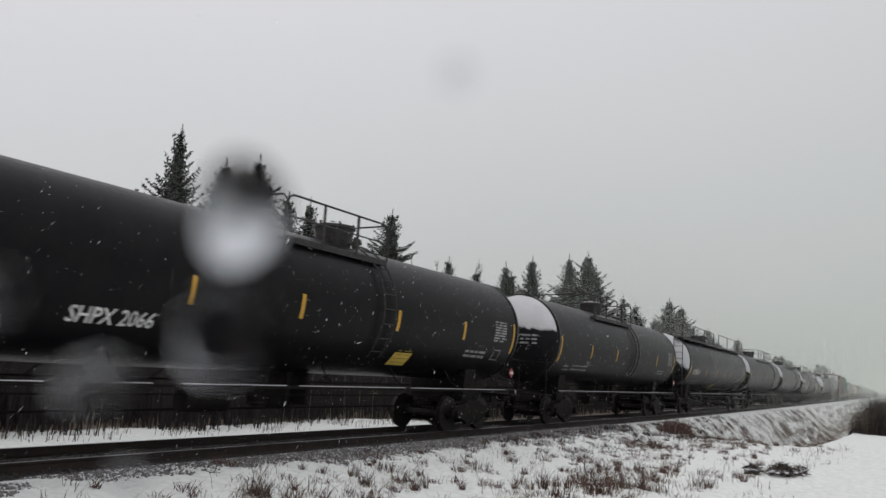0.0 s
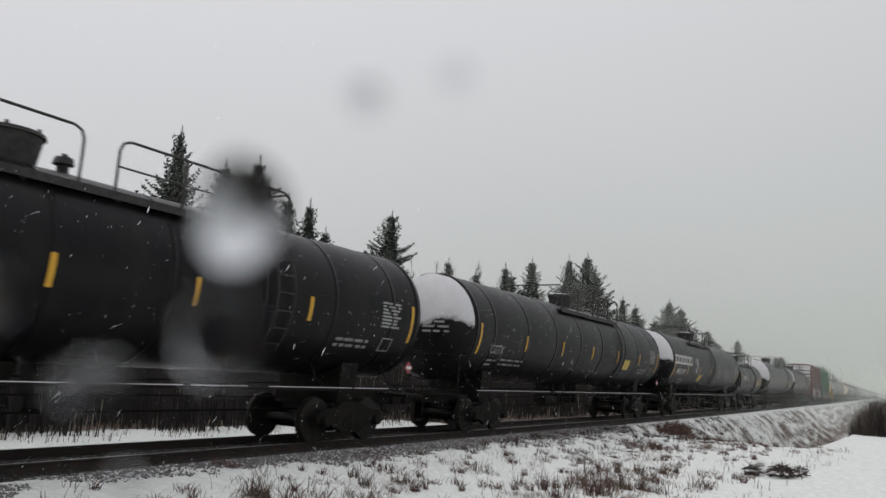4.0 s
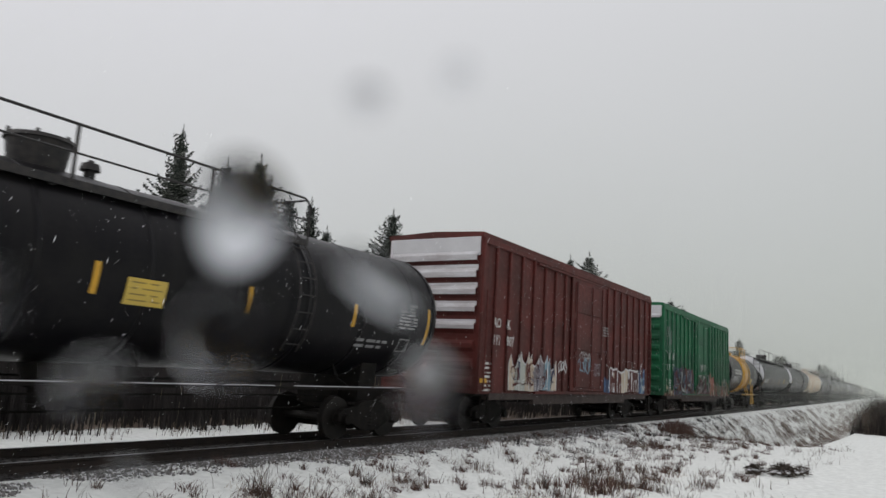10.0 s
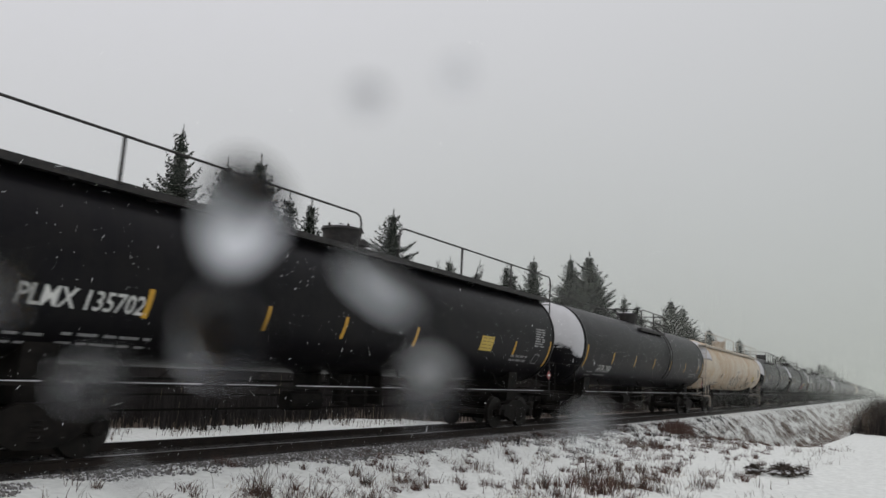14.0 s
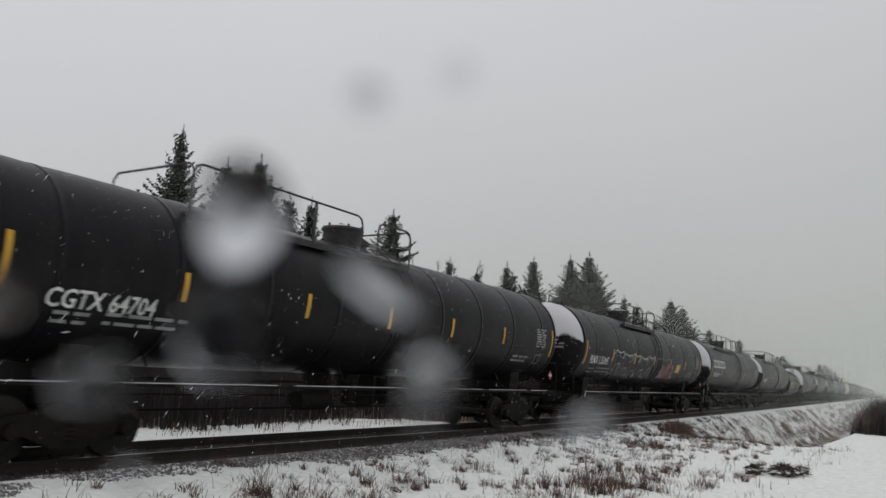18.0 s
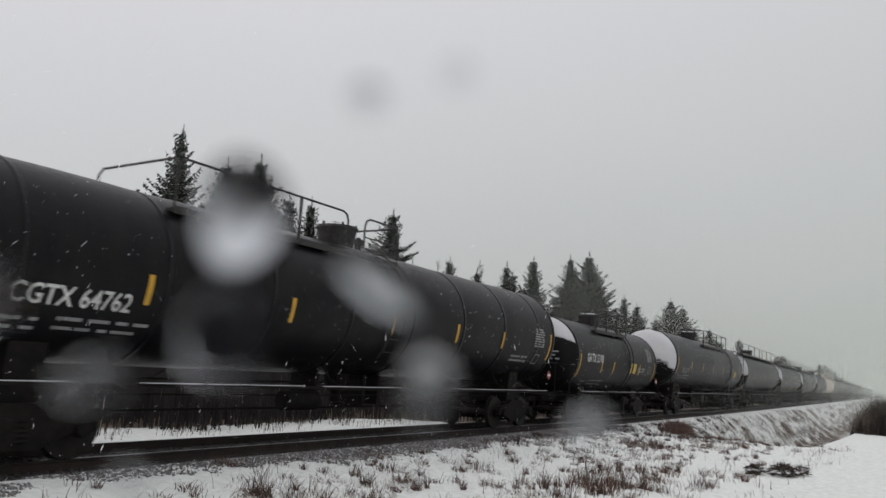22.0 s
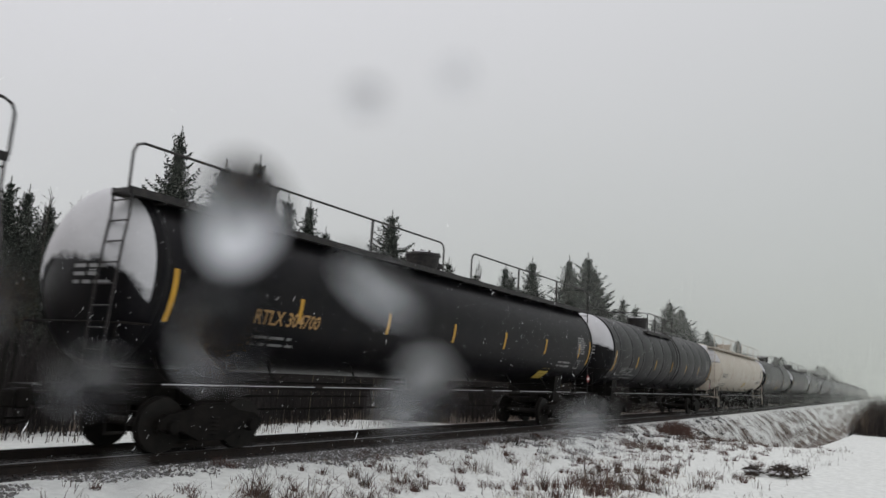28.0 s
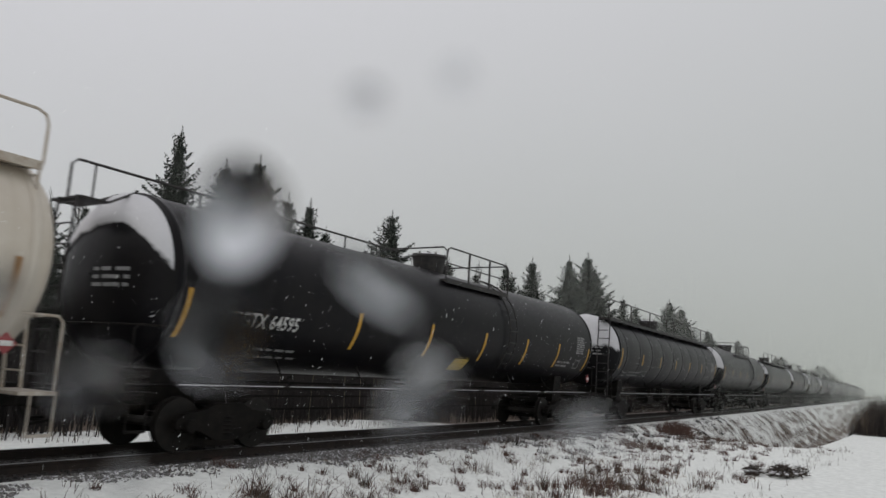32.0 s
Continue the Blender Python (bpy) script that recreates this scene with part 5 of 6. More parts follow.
spray_strokes(deep, green, 2.1, h - 0.3, 1.1, 1.9, [M_PEACHPAINT, M_CHARPAINT, M_RUSTPAINT, M_TANPAINT], 40, 99, (0.015, 0.05), 0.05)
looped_tag(deep, green, -h + 0.35, -h + 1.35, 3.45, 4.35, M_GREYPAINT, 33, 3, 0.035)
looped_tag(deep, green, -h + 0.5, -h + 1.5, 3.0, 3.7, M_GREYPAINT, 35, 3, 0.03)
small_print(flat, 0.3, 3.55, 0.9, 4, M_OLDLETTER, green, 0.1, 0.05, 6).location = (0, -0.09, 0)
tank_car(54.3, 65.6, "black tank car with a broad yellow band and yellow platform", r=1.40, zc=2.62, rail=M_YELLOW_RAIL, dome=60.0, plat=(59.2, 61.4), marks=[("PROX 62285", 55.2, 2.12, 0.27, W)], name=(55.6, 2.56, 2.5, 0.30), sign=(62.7, 2.15), yellow=(58.6, 61.0), stripes=False, cap=0.55, seed=12)
def yellow_steps():
    bm = bmesh.new()
    add_box(bm, -2.2, 1.9, -1.72, -1.30, 1.10, 1.16)
    for x in (0.2, 0.9):
        add_path(bm, [(x, -1.70, 1.9), (x, -1.70, 0.5), (x - 0.05, -1.70, 0.45)], 0.03, 6)
    for z in (0.5, 0.8):
        add_box(bm, 0.2, 0.9, -1.74, -1.62, z - 0.02, z + 0.02)
    for x in (-1.6, -0.7):
        add_path(bm, [(x, -1.68, 1.12), (x + 0.5, -1.4, 1.75)], 0.03, 6)
    add_path(bm, [(0.9, -1.7, 1.1), (1.5, -1.7, 0.5)], 0.025, 6)
    part("side_steps", bm, M_YELLOW_RAIL, CARS[-1][0], "yellow painted side steps")


yellow_steps()
c = tank_car(69.0, 87.6, LONGWALK, top="full", dome=78.2, marks=[("PLMX 135702", 70.0, 2.20, 0.30, W)], sign=(83.1, 2.45), seed=13, arch=0.3, stripe_z=2.40, stripe_at=(72.05, 74.6, 76.85, 79.55, 84.85))
tank_car(90.5, 109.6, "black tank car with a half-length top walkway and snowy head", dome=99.9, plat=(98.4, 102.4), low_rail=True, marks=[("GATX 71006", 92.4, 1.98, 0.24, W)], stripe_z=2.5, seed=14, cap=0.0)
c = tank_car(112.3, 131.1, "rust-stained cream tank car with a full walkway and graffiti", paint=M_WHITE, rail=M_CREAM_RAIL, top="full", dome=121.8, marks=[("63111", 115.1, 2.18, 0.28, M_DARKLETTER)], sign=(127.9, 2.33), cap=0.45, bands=6, seed=15, drop=0.32, stripe_z=2.42, stripe_at=(116.6, 119.7, 122.5, 125.2, 127.0))
looped_tag(Skin(TANK_R + 0.018, TANK_Z), c, -2.6, 1.0, 1.65, 2.4, M_CHARPAINT, 4, 6, 0.05)
looped_tag(Skin(TANK_R + 0.018, TANK_Z), c, -2.9, -2.1, 1.95, 2.2, M_CHARPAINT, 41, 2, 0.03)
looped_tag(Skin(TANK_R + 0.018, TANK_Z), c, 3.0, 3.9, 2.15, 2.4, M_CHARPAINT, 44, 4, 0.025)
looped_tag(Skin(TANK_R + 0.018, TANK_Z), c, 2.6, 5.6, 1.62, 2.15, M_CHARPAINT, 14, 7, 0.04)
looped_tag(Skin(TANK_R + 0.018, TANK_Z), c, -1.4, -0.5, 2.35, 2.75, M_GREYPAINT, 45, 2, 0.03)
tank_car(133.9, 152.1, RIBBED, paint=M_JACKET, bands=9, dome=142.6, plat=(137.2, 143.8), marks=[("CGTX 64704", 134.8, 2.20, 0.28, W)], seed=16, stripe_z=2.72, stripe_at=(137.05, 140.0, 142.75, 145.5, 148.4))
c = tank_car(154.8, 173.5, "black tank car with a long chalky graffito on its side", paint=M_JACKET, bands=7, dome=163.0, plat=(160.3, 164.9), low_rail=True, marks=[("PLMX 135045", 155.6, 2.22, 0.30, W)], sign=(168.4, 2.4), seed=17)
chalk = Skin(TANK_R + 0.02, TANK_Z)
spiked_letters(chalk, c, -5.9, -0.2, 1.80, 2.85, None, M_PALEPAINT, 21, 5, 0.010, 0.06, 0.3)
spiked_letters(chalk, c, -5.72, 0.0, 1.72, 2.72, None, M_GREYPAINT, 27, 5, 0.012, 0.03, 0.3)
looped_tag(chalk, c, -6.3, -4.6, 1.75, 2.5, M_GREYPAINT, 29, 5, 0.03)
looped_tag(chalk, c, 0.0, 0.8, 2.3, 2.9, M_GREYPAINT, 30, 2, 0.03)
spiked_letters(chalk, c, 0.95, 3.6, 1.85, 2.55, [M_PINKPAINT, M_GREYPAINT, M_PEACHPAINT], M_GREYPAINT, 23, 4, 0.012, 0.05, 0.8)
spray_strokes(chalk, c, 1.0, 3.5, 1.85, 2.5, [M_CHARPAINT, M_PALEPAINT, M_PINKPAINT, M_CHARPAINT], 30, 24, (0.012, 0.04), 0.024)
tank_car(176.2, 194.5, "black tank car with a large white block name", dome=185.6, plat=(179.4, 186.2), marks=[("PROX 34369", 177.4, 2.22, 0.26, W)], name=(176.9, 2.76, 3.7, 0.46), bands=3, seed=18, stripe_z=2.50, stripe_at=(179.6, 182.7, 185.4, 188.0, 190.8))
tank_car(197.2, 216.0, RIBBED, paint=M_JACKET, bands=8, dome=206.4, plat=(200.9, 207.3), marks=[("CGTX 64762", 198.3, 2.22, 0.29, W)], seed=19, stripe_z=2.60, stripe_at=(200.4, 203.6, 206.9, 209.8, 212.4))
tank_car(218.5, 228.5, "short black tank car with a low tank and white numbers", r=1.40, zc=2.45, dome=223.2, plat=(221.0, 224.8), marks=[("GATX 5398", 219.4, 2.26, 0.30, W)], sign=(225.1, 2.17), seed=20, cap=0.62, stripe_z=2.13, stripe_at=(221.1, 222.5, 224.55, 225.95))
tank_car(232.0, 250.8, "black tank car whose leading head is thick with snow", dome=240.8, plat=(239.6, 246.6), marks=[("TILX 200749", 233.3, 2.26, 0.26, OLD)], sign=(248.2, 2.45), seed=21, cap=-0.05, stripe_z=2.65, stripe_at=(235.25, 238.1, 240.9, 244.0, 247.1))
tank_car(253.8, 271.6, "black jacketed tank car with ring bands and a full walkway", paint=M_JACKET, bands=10, top="full", dome=262.6, marks=[("SHPX 222209", 254.7, 1.98, 0.28, OLD)], stripe_z=2.5, seed=22, cap=0.05)
c = tank_car(275.0, 293.2, LONGWALK, top="full", dome=284.5, sign=(286.0, 1.9), seed=23, arch=0.3)
tank_car(295.9, 315.0, "black tank car with amber lettering and a full walkway", top="full", dome=305.5, marks=[("RTLX 304700", 298.0, 2.30, 0.27, AMB)], sign=(311.6, 1.8), seed=24, cap=0.05, arch=0.3)
tank_car(317.6, 335.8, RIBBED, paint=M_JACKET, bands=11, dome=325.6, plat=(323.3, 327.8), low_rail=True, marks=[("SHPX 22263", 319.0, 2.0, 0.26, OLD)], stripe_z=2.5, seed=25)
pale = tank_car(339.0, 357.0, "off-white tank car with a full walkway and snowy end", paint=M_WHITE2, rail=M_CREAM_RAIL, top="full", dome=348.0, marks=[("GLNX 8201", 339.8, 2.30, 0.27, M_DARKLETTER)], sign=(349.3, 1.97), cap=0.4, seed=26, bands=4, over=(0.55, 0.05), rusted=True, stripe_z=2.45, stripe_at=(343.1, 346.75, 348.7, 352.35))
rng = random.Random(61)
for u in (343.1, 346.75, 348.7, 352.35):
    x = u - 348.0
    low = [(x + rng.uniform(-0.015, 0.015), 2.20 - 0.16 * k) for k in range(rng.randint(4, 6))]
    high = [(x + rng.uniform(-0.012, 0.012), 2.70 + 0.14 * k) for k in range(rng.randint(3, 6))]
    ribbon(Skin(TANK_R + 0.018, TANK_Z), pale, low, 0.045, M_RUSTRUN, 0.006, "rust_run")
    ribbon(Skin(TANK_R + 0.018, TANK_Z), pale, high, 0.03, M_RUSTRUN, 0.006, "rust_run")
looped_tag(Skin(TANK_R + 0.018, TANK_Z), pale, 6.6, 7.6, 2.1, 2.35, M_CHARPAINT, 17, 3, 0.035)
c = tank_car(359.3, 378.0, "black tank car with an end landing and a small dome platform", plat=(368.0, 371.6), dome=368.9, marks=[("CGTX 64595", 360.55, 2.22, 0.27, W)], sign=(369.0, 1.9), seed=27, cap=0.45, arch=0.3, stripe_z=2.40, stripe_at=(364.1, 367.0, 369.8, 372.5, 375.0), tall_stripes=True)
end_landing(c, (378.0 - 359.3) / 2, 9.0, M_RAILING)
follow = [(381.4, 400.4, "full", 10), (403.0, 421.0, "centre", 0), (424.0, 442.2, "full", 8), (445.0, 463.4, "centre", 9), (466.2, 484.3, "centre", 0)]
u = 487.2
k = 0
while u < 740:
    follow.append((u, u + 18.2, ("centre", "full", "centre")[k % 3], (0, 9, 0)[k % 3]))
    u += 20.9
    k += 1
for i, (a, b, top, bands) in enumerate(follow):
    tank_car(a, b, RIBBED if bands else (LONGWALK if top == "full" else BLACK), paint=M_JACKET if bands else M_BLACK, top=top, bands=bands, dome=(a + b) / 2 - 0.4, plat=((a + b) / 2 - 2.8, (a + b) / 2 + 3.0), seed=40 + i, cap=0.1 + 0.05 * (i % 4))


# ---- trees ----
def spruce_meshes(tall, wide, seed, gap=0.0):
    """Trunk and crown of a spruce: drooping boughs in whorls, each with many small sprays."""
    rng = random.Random(seed)
    bm = bmesh.new()
    bmesh.ops.create_cone(bm, cap_ends=True, segments=8, radius1=0.014 * tall, radius2=0.01, depth=tall, matrix=Matrix.Translation((0, 0, tall / 2)))
    trunk = baked("trunk", bm, M_BARK)
    verts, faces = [], []

    def spray(px, py, pz, dx, dy, dz, w):
        b = len(verts)
        m = math.hypot(dx, dy) or 1e-3
        nx, ny = -dy / m * w, dx / m * w
        verts.extend([(px, py, pz), (px + dx * 0.45 + nx, py + dy * 0.45 + ny, pz + dz * 0.45 - w * 0.3), (px + dx, py + dy, pz + dz), (px + dx * 0.45 - nx, py + dy * 0.45 - ny, pz + dz * 0.45 - w * 0.3), (px + dx * 0.5, py + dy * 0.5, pz + dz * 0.5 - w * 1.5)])
        faces.extend([(b, b + 1, b + 2, b + 3), (b, b + 4, b + 2)])

    z = 0.05 * tall
    while z < tall * 0.955:
        f = z / tall
        reach = 1.08 * wide * (1 - f) ** 0.93 * rng.uniform(0.74, 1.14) + 0.02
        n = max(7, int(11 * (1 - f) + 6))
        off, lop = rng.uniform(0, 6.28), rng.uniform(0, 6.28)
        for k in range(n):
            if rng.random() < gap:
                continue
            a = off + 2 * math.pi * k / n + rng.uniform(-0.3, 0.3)
            ln = reach * rng.uniform(0.5, 1.2) * (1 + 0.18 * math.cos(a - lop))
            ca, sa = math.cos(a), math.sin(a)
            rise = 0.80 * f - 0.34 + rng.uniform(-0.08, 0.08)
            steps = max(4, int(ln / 0.17))
            for i in range(steps):
                u = (i + 0.5) / steps
                d = ln * u
                bz = z + d * rise - 0.22 * ln * u * (1 - u) + 0.18 * ln * u * u
                side = (0.40 * ln * (1 - 0.85 * u) + 0.06) * rng.uniform(0.5, 1.1)
                for s in (-1, 1):
                    lead = 0.08 + 0.08 * ln + 0.2 * side
                    spray(ca * d, sa * d, bz, ca * lead - s * sa * side, sa * lead + s * ca * side, rng.uniform(-0.22, 0.05), rng.uniform(0.045, 0.09))
            spray(ca * ln * 0.8, sa * ln * 0.8, z + ln * 0.8 * rise, ca * (0.06 + 0.30 * ln), sa * (0.06 + 0.30 * ln), 0.22 * ln * (0.4 + f), 0.045)
        z += rng.uniform(0.19, 0.33) * (0.8 + 0.5 * (1 - f))
    z = 0.06 * tall
    while z < tall * 0.93:
        f = z / tall
        reach, b = 0.60 * wide * (1 - f) ** 0.95, len(verts)
        verts.append((0, 0, z + 0.5))
        for k in range(18):
            a, r = 2 * math.pi * k / 18 + 0.3 * z, reach * (rng.uniform(0.8, 1.15) if k % 2 else rng.uniform(0.3, 0.5))
            verts.append((r * math.cos(a), r * math.sin(a), z - 0.25 * r + rng.uniform(-0.1, 0.1)))
        faces.extend([(b, b + 1 + k, b + 1 + (k + 1) % 18) for k in range(18)])
        z += 0.3
    for k in range(26):
        a, f = rng.uniform(0, 6.28), k / 26
        r = 0.26 * (1 - 0.85 * f)
        spray(0, 0, tall * (0.945 + 0.05 * f), r * math.cos(a), r * math.sin(a), 0.10 + 0.1 * f, 0.022)
    return trunk, mesh_of("crown", verts, faces, M_NEEDLE)


SPRUCES = [(14.0, spruce_meshes(14.0, w, s, g)) for w, s, g in ((4.9, 1, 0.05), (4.2, 2, 0.12), (5.3, 3, 0.06), (3.7, 4, 0.16), (4.3, 5, 0.24))]


def spruce(x, y, top, kind, fat=1.0, label="dark green spruce standing behind the railway"):
    """A spruce whose tip stands at height top."""
    base = height(x, y) if abs(y) < 90 else -0.3
    t, (trunk, crown) = SPRUCES[kind]
    s = (top - base) / t
    tree = tagged(new("spruce_tree"), label, "spruce", "trees along the railway")
    tree.location, tree.rotation_euler = (x, y, base - 0.05), (0, 0, random.uniform(0, 6.28))
    for nm, me in (("trunk", trunk), ("crown", crown)):
        o = put(nm, me, tree)
        o.scale = (s * fat, s * fat, s)


# the spruces that stand out against the sky: place and height of the tip
for (x, y, top, kind, fat) in (
        (26.6, 24, 14.9, 0, 0.72), (23.6, 22.5, 10.0, 4, 1.0), (29.4, 23.2, 13.6, 1, 0.9), (32.8, 24, 14.9, 2, 0.9), (35.2, 23.5, 12.9, 4, 1.0), (36.6, 22.8, 12.8, 3, 1.0), (38.6, 23, 11.2, 1, 1.0),
        (44.9, 22, 13.7, 0, 1.05), (42.6, 24, 9.5, 2, 0.9), (53.5, 22, 11.4, 4, 0.9), (58.3, 22, 11.1, 3, 1.2), (51.2, 24, 8.8, 1, 1.0), (55.9, 25, 9.2, 0, 1.0),
        (64.1, 22, 12.6, 3, 1.1), (67.4, 23, 12.2, 4, 1.0), (70.1, 22, 14.1, 1, 1.05), (73.0, 23, 12.4, 3, 1.0), (80.0, 22, 15.9, 1, 1.0), (85.9, 22, 17.2, 2, 1.15), (89.0, 22, 15.0, 0, 1.1), (83.0, 23, 15.6, 3, 1.0),
        (99.4, 22, 13.5, 3, 1.0), (105, 22, 12.9, 4, 1.2), (95.0, 23, 11.5, 1, 1.1), (111, 23, 11, 0, 1.0), (122.8, 22, 15.6, 2, 1.2), (130.3, 22, 15.2, 2, 1.15), (135.5, 22.5, 13.2, 0, 1.3), (118, 23, 12.0, 1, 1.2),
        (150.2, 22, 12.8, 1, 1.5), (157, 22.5, 11.3, 2, 1.4), (163, 23, 11.0, 0, 1.5), (179.9, 22, 12.8, 1, 1.4), (171, 23, 9.5, 2, 1.5), (236, 22, 11.6, 2, 1.8), (247, 22, 12.3, 0, 1.8), (256, 23, 11.8, 2, 1.6), (270, 23, 10.0, 0, 1.6), (300, 23, 10, 2, 1.5),
        (352, 22, 13.5, 0, 1.8), (375, 22, 14.0, 2, 1.8), (390, 23, 12.5, 1, 1.8), (330, 23, 10.5, 1, 1.8), (420, 22, 12.0, 2, 1.8),
        (16.6, 22, 9.1, 0, 0.9), (17.6, 22.3, 9.0, 1, 0.9), (18.7, 22.4, 8.6, 2, 0.9), (20.2, 22, 8.9, 3, 0.9), (14.6, 23, 9.6, 4, 1.0), (21.6, 24, 6.5, 2, 0.9), (15.6, 25, 8.2, 2, 1.0)):
    spruce(x, y, top, kind, fat)
# the lower wood behind
for k in range(46):
    x = 6 + 2.6 * k + random.uniform(-1, 1)
    y = random.uniform(15, 32)
    spruce(x, y, random.uniform(3.0, 5.2) * (1 + 0.003 * max(0, x)) * (0.8 + 0.012 * y), k % 5, random.uniform(1.0, 1.4), "young dark spruce in the wood behind the railway")
# the clump at the end of the field, beyond the ditch
for (x, y, top, kind, fat) in ((58, -11.0, 4.5, 0, 0.62), (62, -10.2, 2.6, 1, 0.8), (64, -11.2, 4.9, 2, 0.7)):
    spruce(x, y, top, kind, fat, "dark low spruce at the end of the snowy field")


def bare_tree(x, y, top, seed):
    rng = random.Random(seed)
    base = height(x, y)
    tree = tagged(new("bare_tree"), "thin leafless birch among the spruces", "bare tree", "trees along the railway")
    tree.location = (x, y, base - 0.05)
    tall = top - base
    bm = bmesh.new()
    bmesh.ops.create_cone(bm, cap_ends=True, segments=6, radius1=0.010 * tall, radius2=0.006, depth=tall, matrix=Matrix.Translation((0, 0, tall / 2)))
    part("trunk", bm, M_BARK, tree)
    bm = bmesh.new()
    for k in range(26):
        z = tall * rng.uniform(0.3, 0.96)
        a, ln = rng.uniform(0, 6.28), rng.uniform(0.5, 1.6) * (1.15 - z / tall)
        tip = Vector((math.cos(a) * ln * 0.6, math.sin(a) * ln * 0.6, z + ln))
        add_rod(bm, (0, 0, z), tip, 0.018, 4)
        for _ in range(3):
            f = rng.uniform(0.3, 0.9)
            m = Vector((0, 0, z)).lerp(tip, f)
            add_rod(bm, m, m + Vector((rng.uniform(-0.4, 0.4), rng.uniform(-0.4, 0.4), rng.uniform(0.2, 0.6))), 0.010, 3)
    part("crown", bm, M_BRUSH, tree)


for i, (x, y, top) in enumerate(((52.3, 21, 11.0), (50.8, 21.5, 10.6), (57.0, 21, 11.4), (57.9, 21.3, 11.0), (18.2, 21.6, 8.8), (19.3, 21, 8.8), (46.8, 21.2, 10.2), (49.5, 22, 9.4))):
    bare_tree(x, y, top, 100 + i)


# ---- brush, grass and stones ----
def stems(name, spots, mat, label, category, thick=0.008):
    """Thin upright stems: (x, y, count, spread, low, tall, lean)."""
    rng = random.Random(len(spots))
    verts, faces = [], []
    for (x, y, count, spread, low, tall, lean) in spots:
        for _ in range(count):
            a, d = rng.uniform(0, 6.28), spread * math.sqrt(rng.random())
            px, py = x + d * math.cos(a), y + d * math.sin(a)
            pz = height(px, py) - 0.03
            hh, b, t = rng.uniform(low, tall), rng.uniform(0, 6.28), thick * rng.uniform(0.6, 1.3)
            lx, ly = lean * hh * math.cos(b) * rng.random(), lean * hh * math.sin(b) * rng.random()
            k = len(verts)
            for f, w in ((0, 1.0), (0.55, 0.75)):
                cx, cy, cz = px + lx * f * f, py + ly * f * f, pz + hh * f
                verts += [(cx + t * w, cy, cz), (cx - t * w * 0.5, cy + t * w * 0.87, cz), (cx - t * w * 0.5, cy - t * w * 0.87, cz)]
            verts.append((px + lx, py + ly, pz + hh))
            for i in range(3):
                j = (i + 1) % 3
                faces += [(k + i, k + j, k + 3 + j, k + 3 + i), (k + 3 + i, k + 3 + j, k + 6)]
    return tagged(new(name, mesh_of(name, verts, faces, mat)), label, category, kind="stuff")


rb = random.Random(7)
stems("brush", [(x, side_of(x) + rb.uniform(4.9 - 1.9 * smooth01(22, 27, x), 12), 9, 0.7, 0.7, 2.9, 0.3) for x in [3 + 82 * rb.random() ** 1.3 for _ in range(1700)]], M_BRUSH, "bare grey-brown brush along the edge of the wood", "brush", 0.016)
def thicket_spot(g):
    y = -8.75 - 4.0 * g.random()
    return (g.uniform(47.5, 60), y, 40, 0.6, 0.2, (0.5 + 2.3 * g.random() ** 0.8) * (0.55 + 0.45 * smooth01(-8.8, -9.8, y)), 0.7)


stems("field_thicket", [thicket_spot(rb) for _ in range(330)], M_BRUSH, "hazy grey-brown thicket at the end of the field", "brush", 0.010)
stems("thicket_twigs", [thicket_spot(rb) for _ in range(150)], M_GRASS, "pale grey-brown twigs in the thicket at the end of the field", "brush", 0.008)
stems("saplings", [(rb.uniform(3, 60), rb.uniform(5.0, 7), 1, 0.2, 1.6, 3.6, 0.10) for _ in range(70)], M_STRAW, "thin pale bare saplings behind the track", "saplings", 0.009)
stems("far_side_grass", [(rb.uniform(3, 40), rb.uniform(3.4, 6.0), 8, 0.3, 0.10, 0.35, 0.6) for _ in range(160)], M_GRASS, "dead grass poking through snow behind the track", "grass", 0.007)

# dry stands of grass and stems on the near side: place, stems, spread, height
CLUMPS = [(13.6, -6.3, 150, 0.55, 0.62), (14.6, -6.1, 150, 0.6, 0.62), (15.6, -6.0, 140, 0.65, 0.6), (16.6, -6.2, 120, 0.6, 0.55), (13.0, -5.6, 70, 0.5, 0.5), (14.9, -7.0, 110, 0.5, 0.55), (16.2, -7.2, 80, 0.5, 0.5), (17.6, -6.6, 60, 0.6, 0.45),
          (12.2, -6.2, 80, 0.4, 0.5), (11.7, -6.0, 60, 0.35, 0.45), (7.9, -3.7, 110, 0.4, 0.5), (8.5, -4.0, 90, 0.35, 0.5), (9.3, -4.3, 60, 0.3, 0.4), (10.0, -3.6, 60, 0.35, 0.4), (10.8, -4.1, 60, 0.3, 0.4), (11.4, -3.7, 50, 0.4, 0.35),
          (23.0, -4.6, 120, 0.6, 0.55), (24.2, -4.8, 80, 0.5, 0.5), (13.6, -3.7, 50, 0.35, 0.35), (16.0, -3.9, 60, 0.5, 0.35), (18.5, -4.3, 60, 0.6, 0.35), (20.0, -5.6, 50, 0.6, 0.3), (26.5, -5.6, 70, 0.8, 0.4), (19.0, -7.6, 40, 0.5, 0.3)]
rt = random.Random(23)
TUFTS = []
for (x, y, n, s, t) in CLUMPS:
    for _ in range(max(3, n // 16)):
        a, d = rt.uniform(0, 6.28), 1.25 * s * math.sqrt(rt.random())
        TUFTS.append((x + d * math.cos(a), y + d * math.sin(a), rt.randrange(9, 24), rt.uniform(0.05, 0.18), 0.06, t * rt.uniform(0.4, 0.95), rt.uniform(0.5, 1.3)))
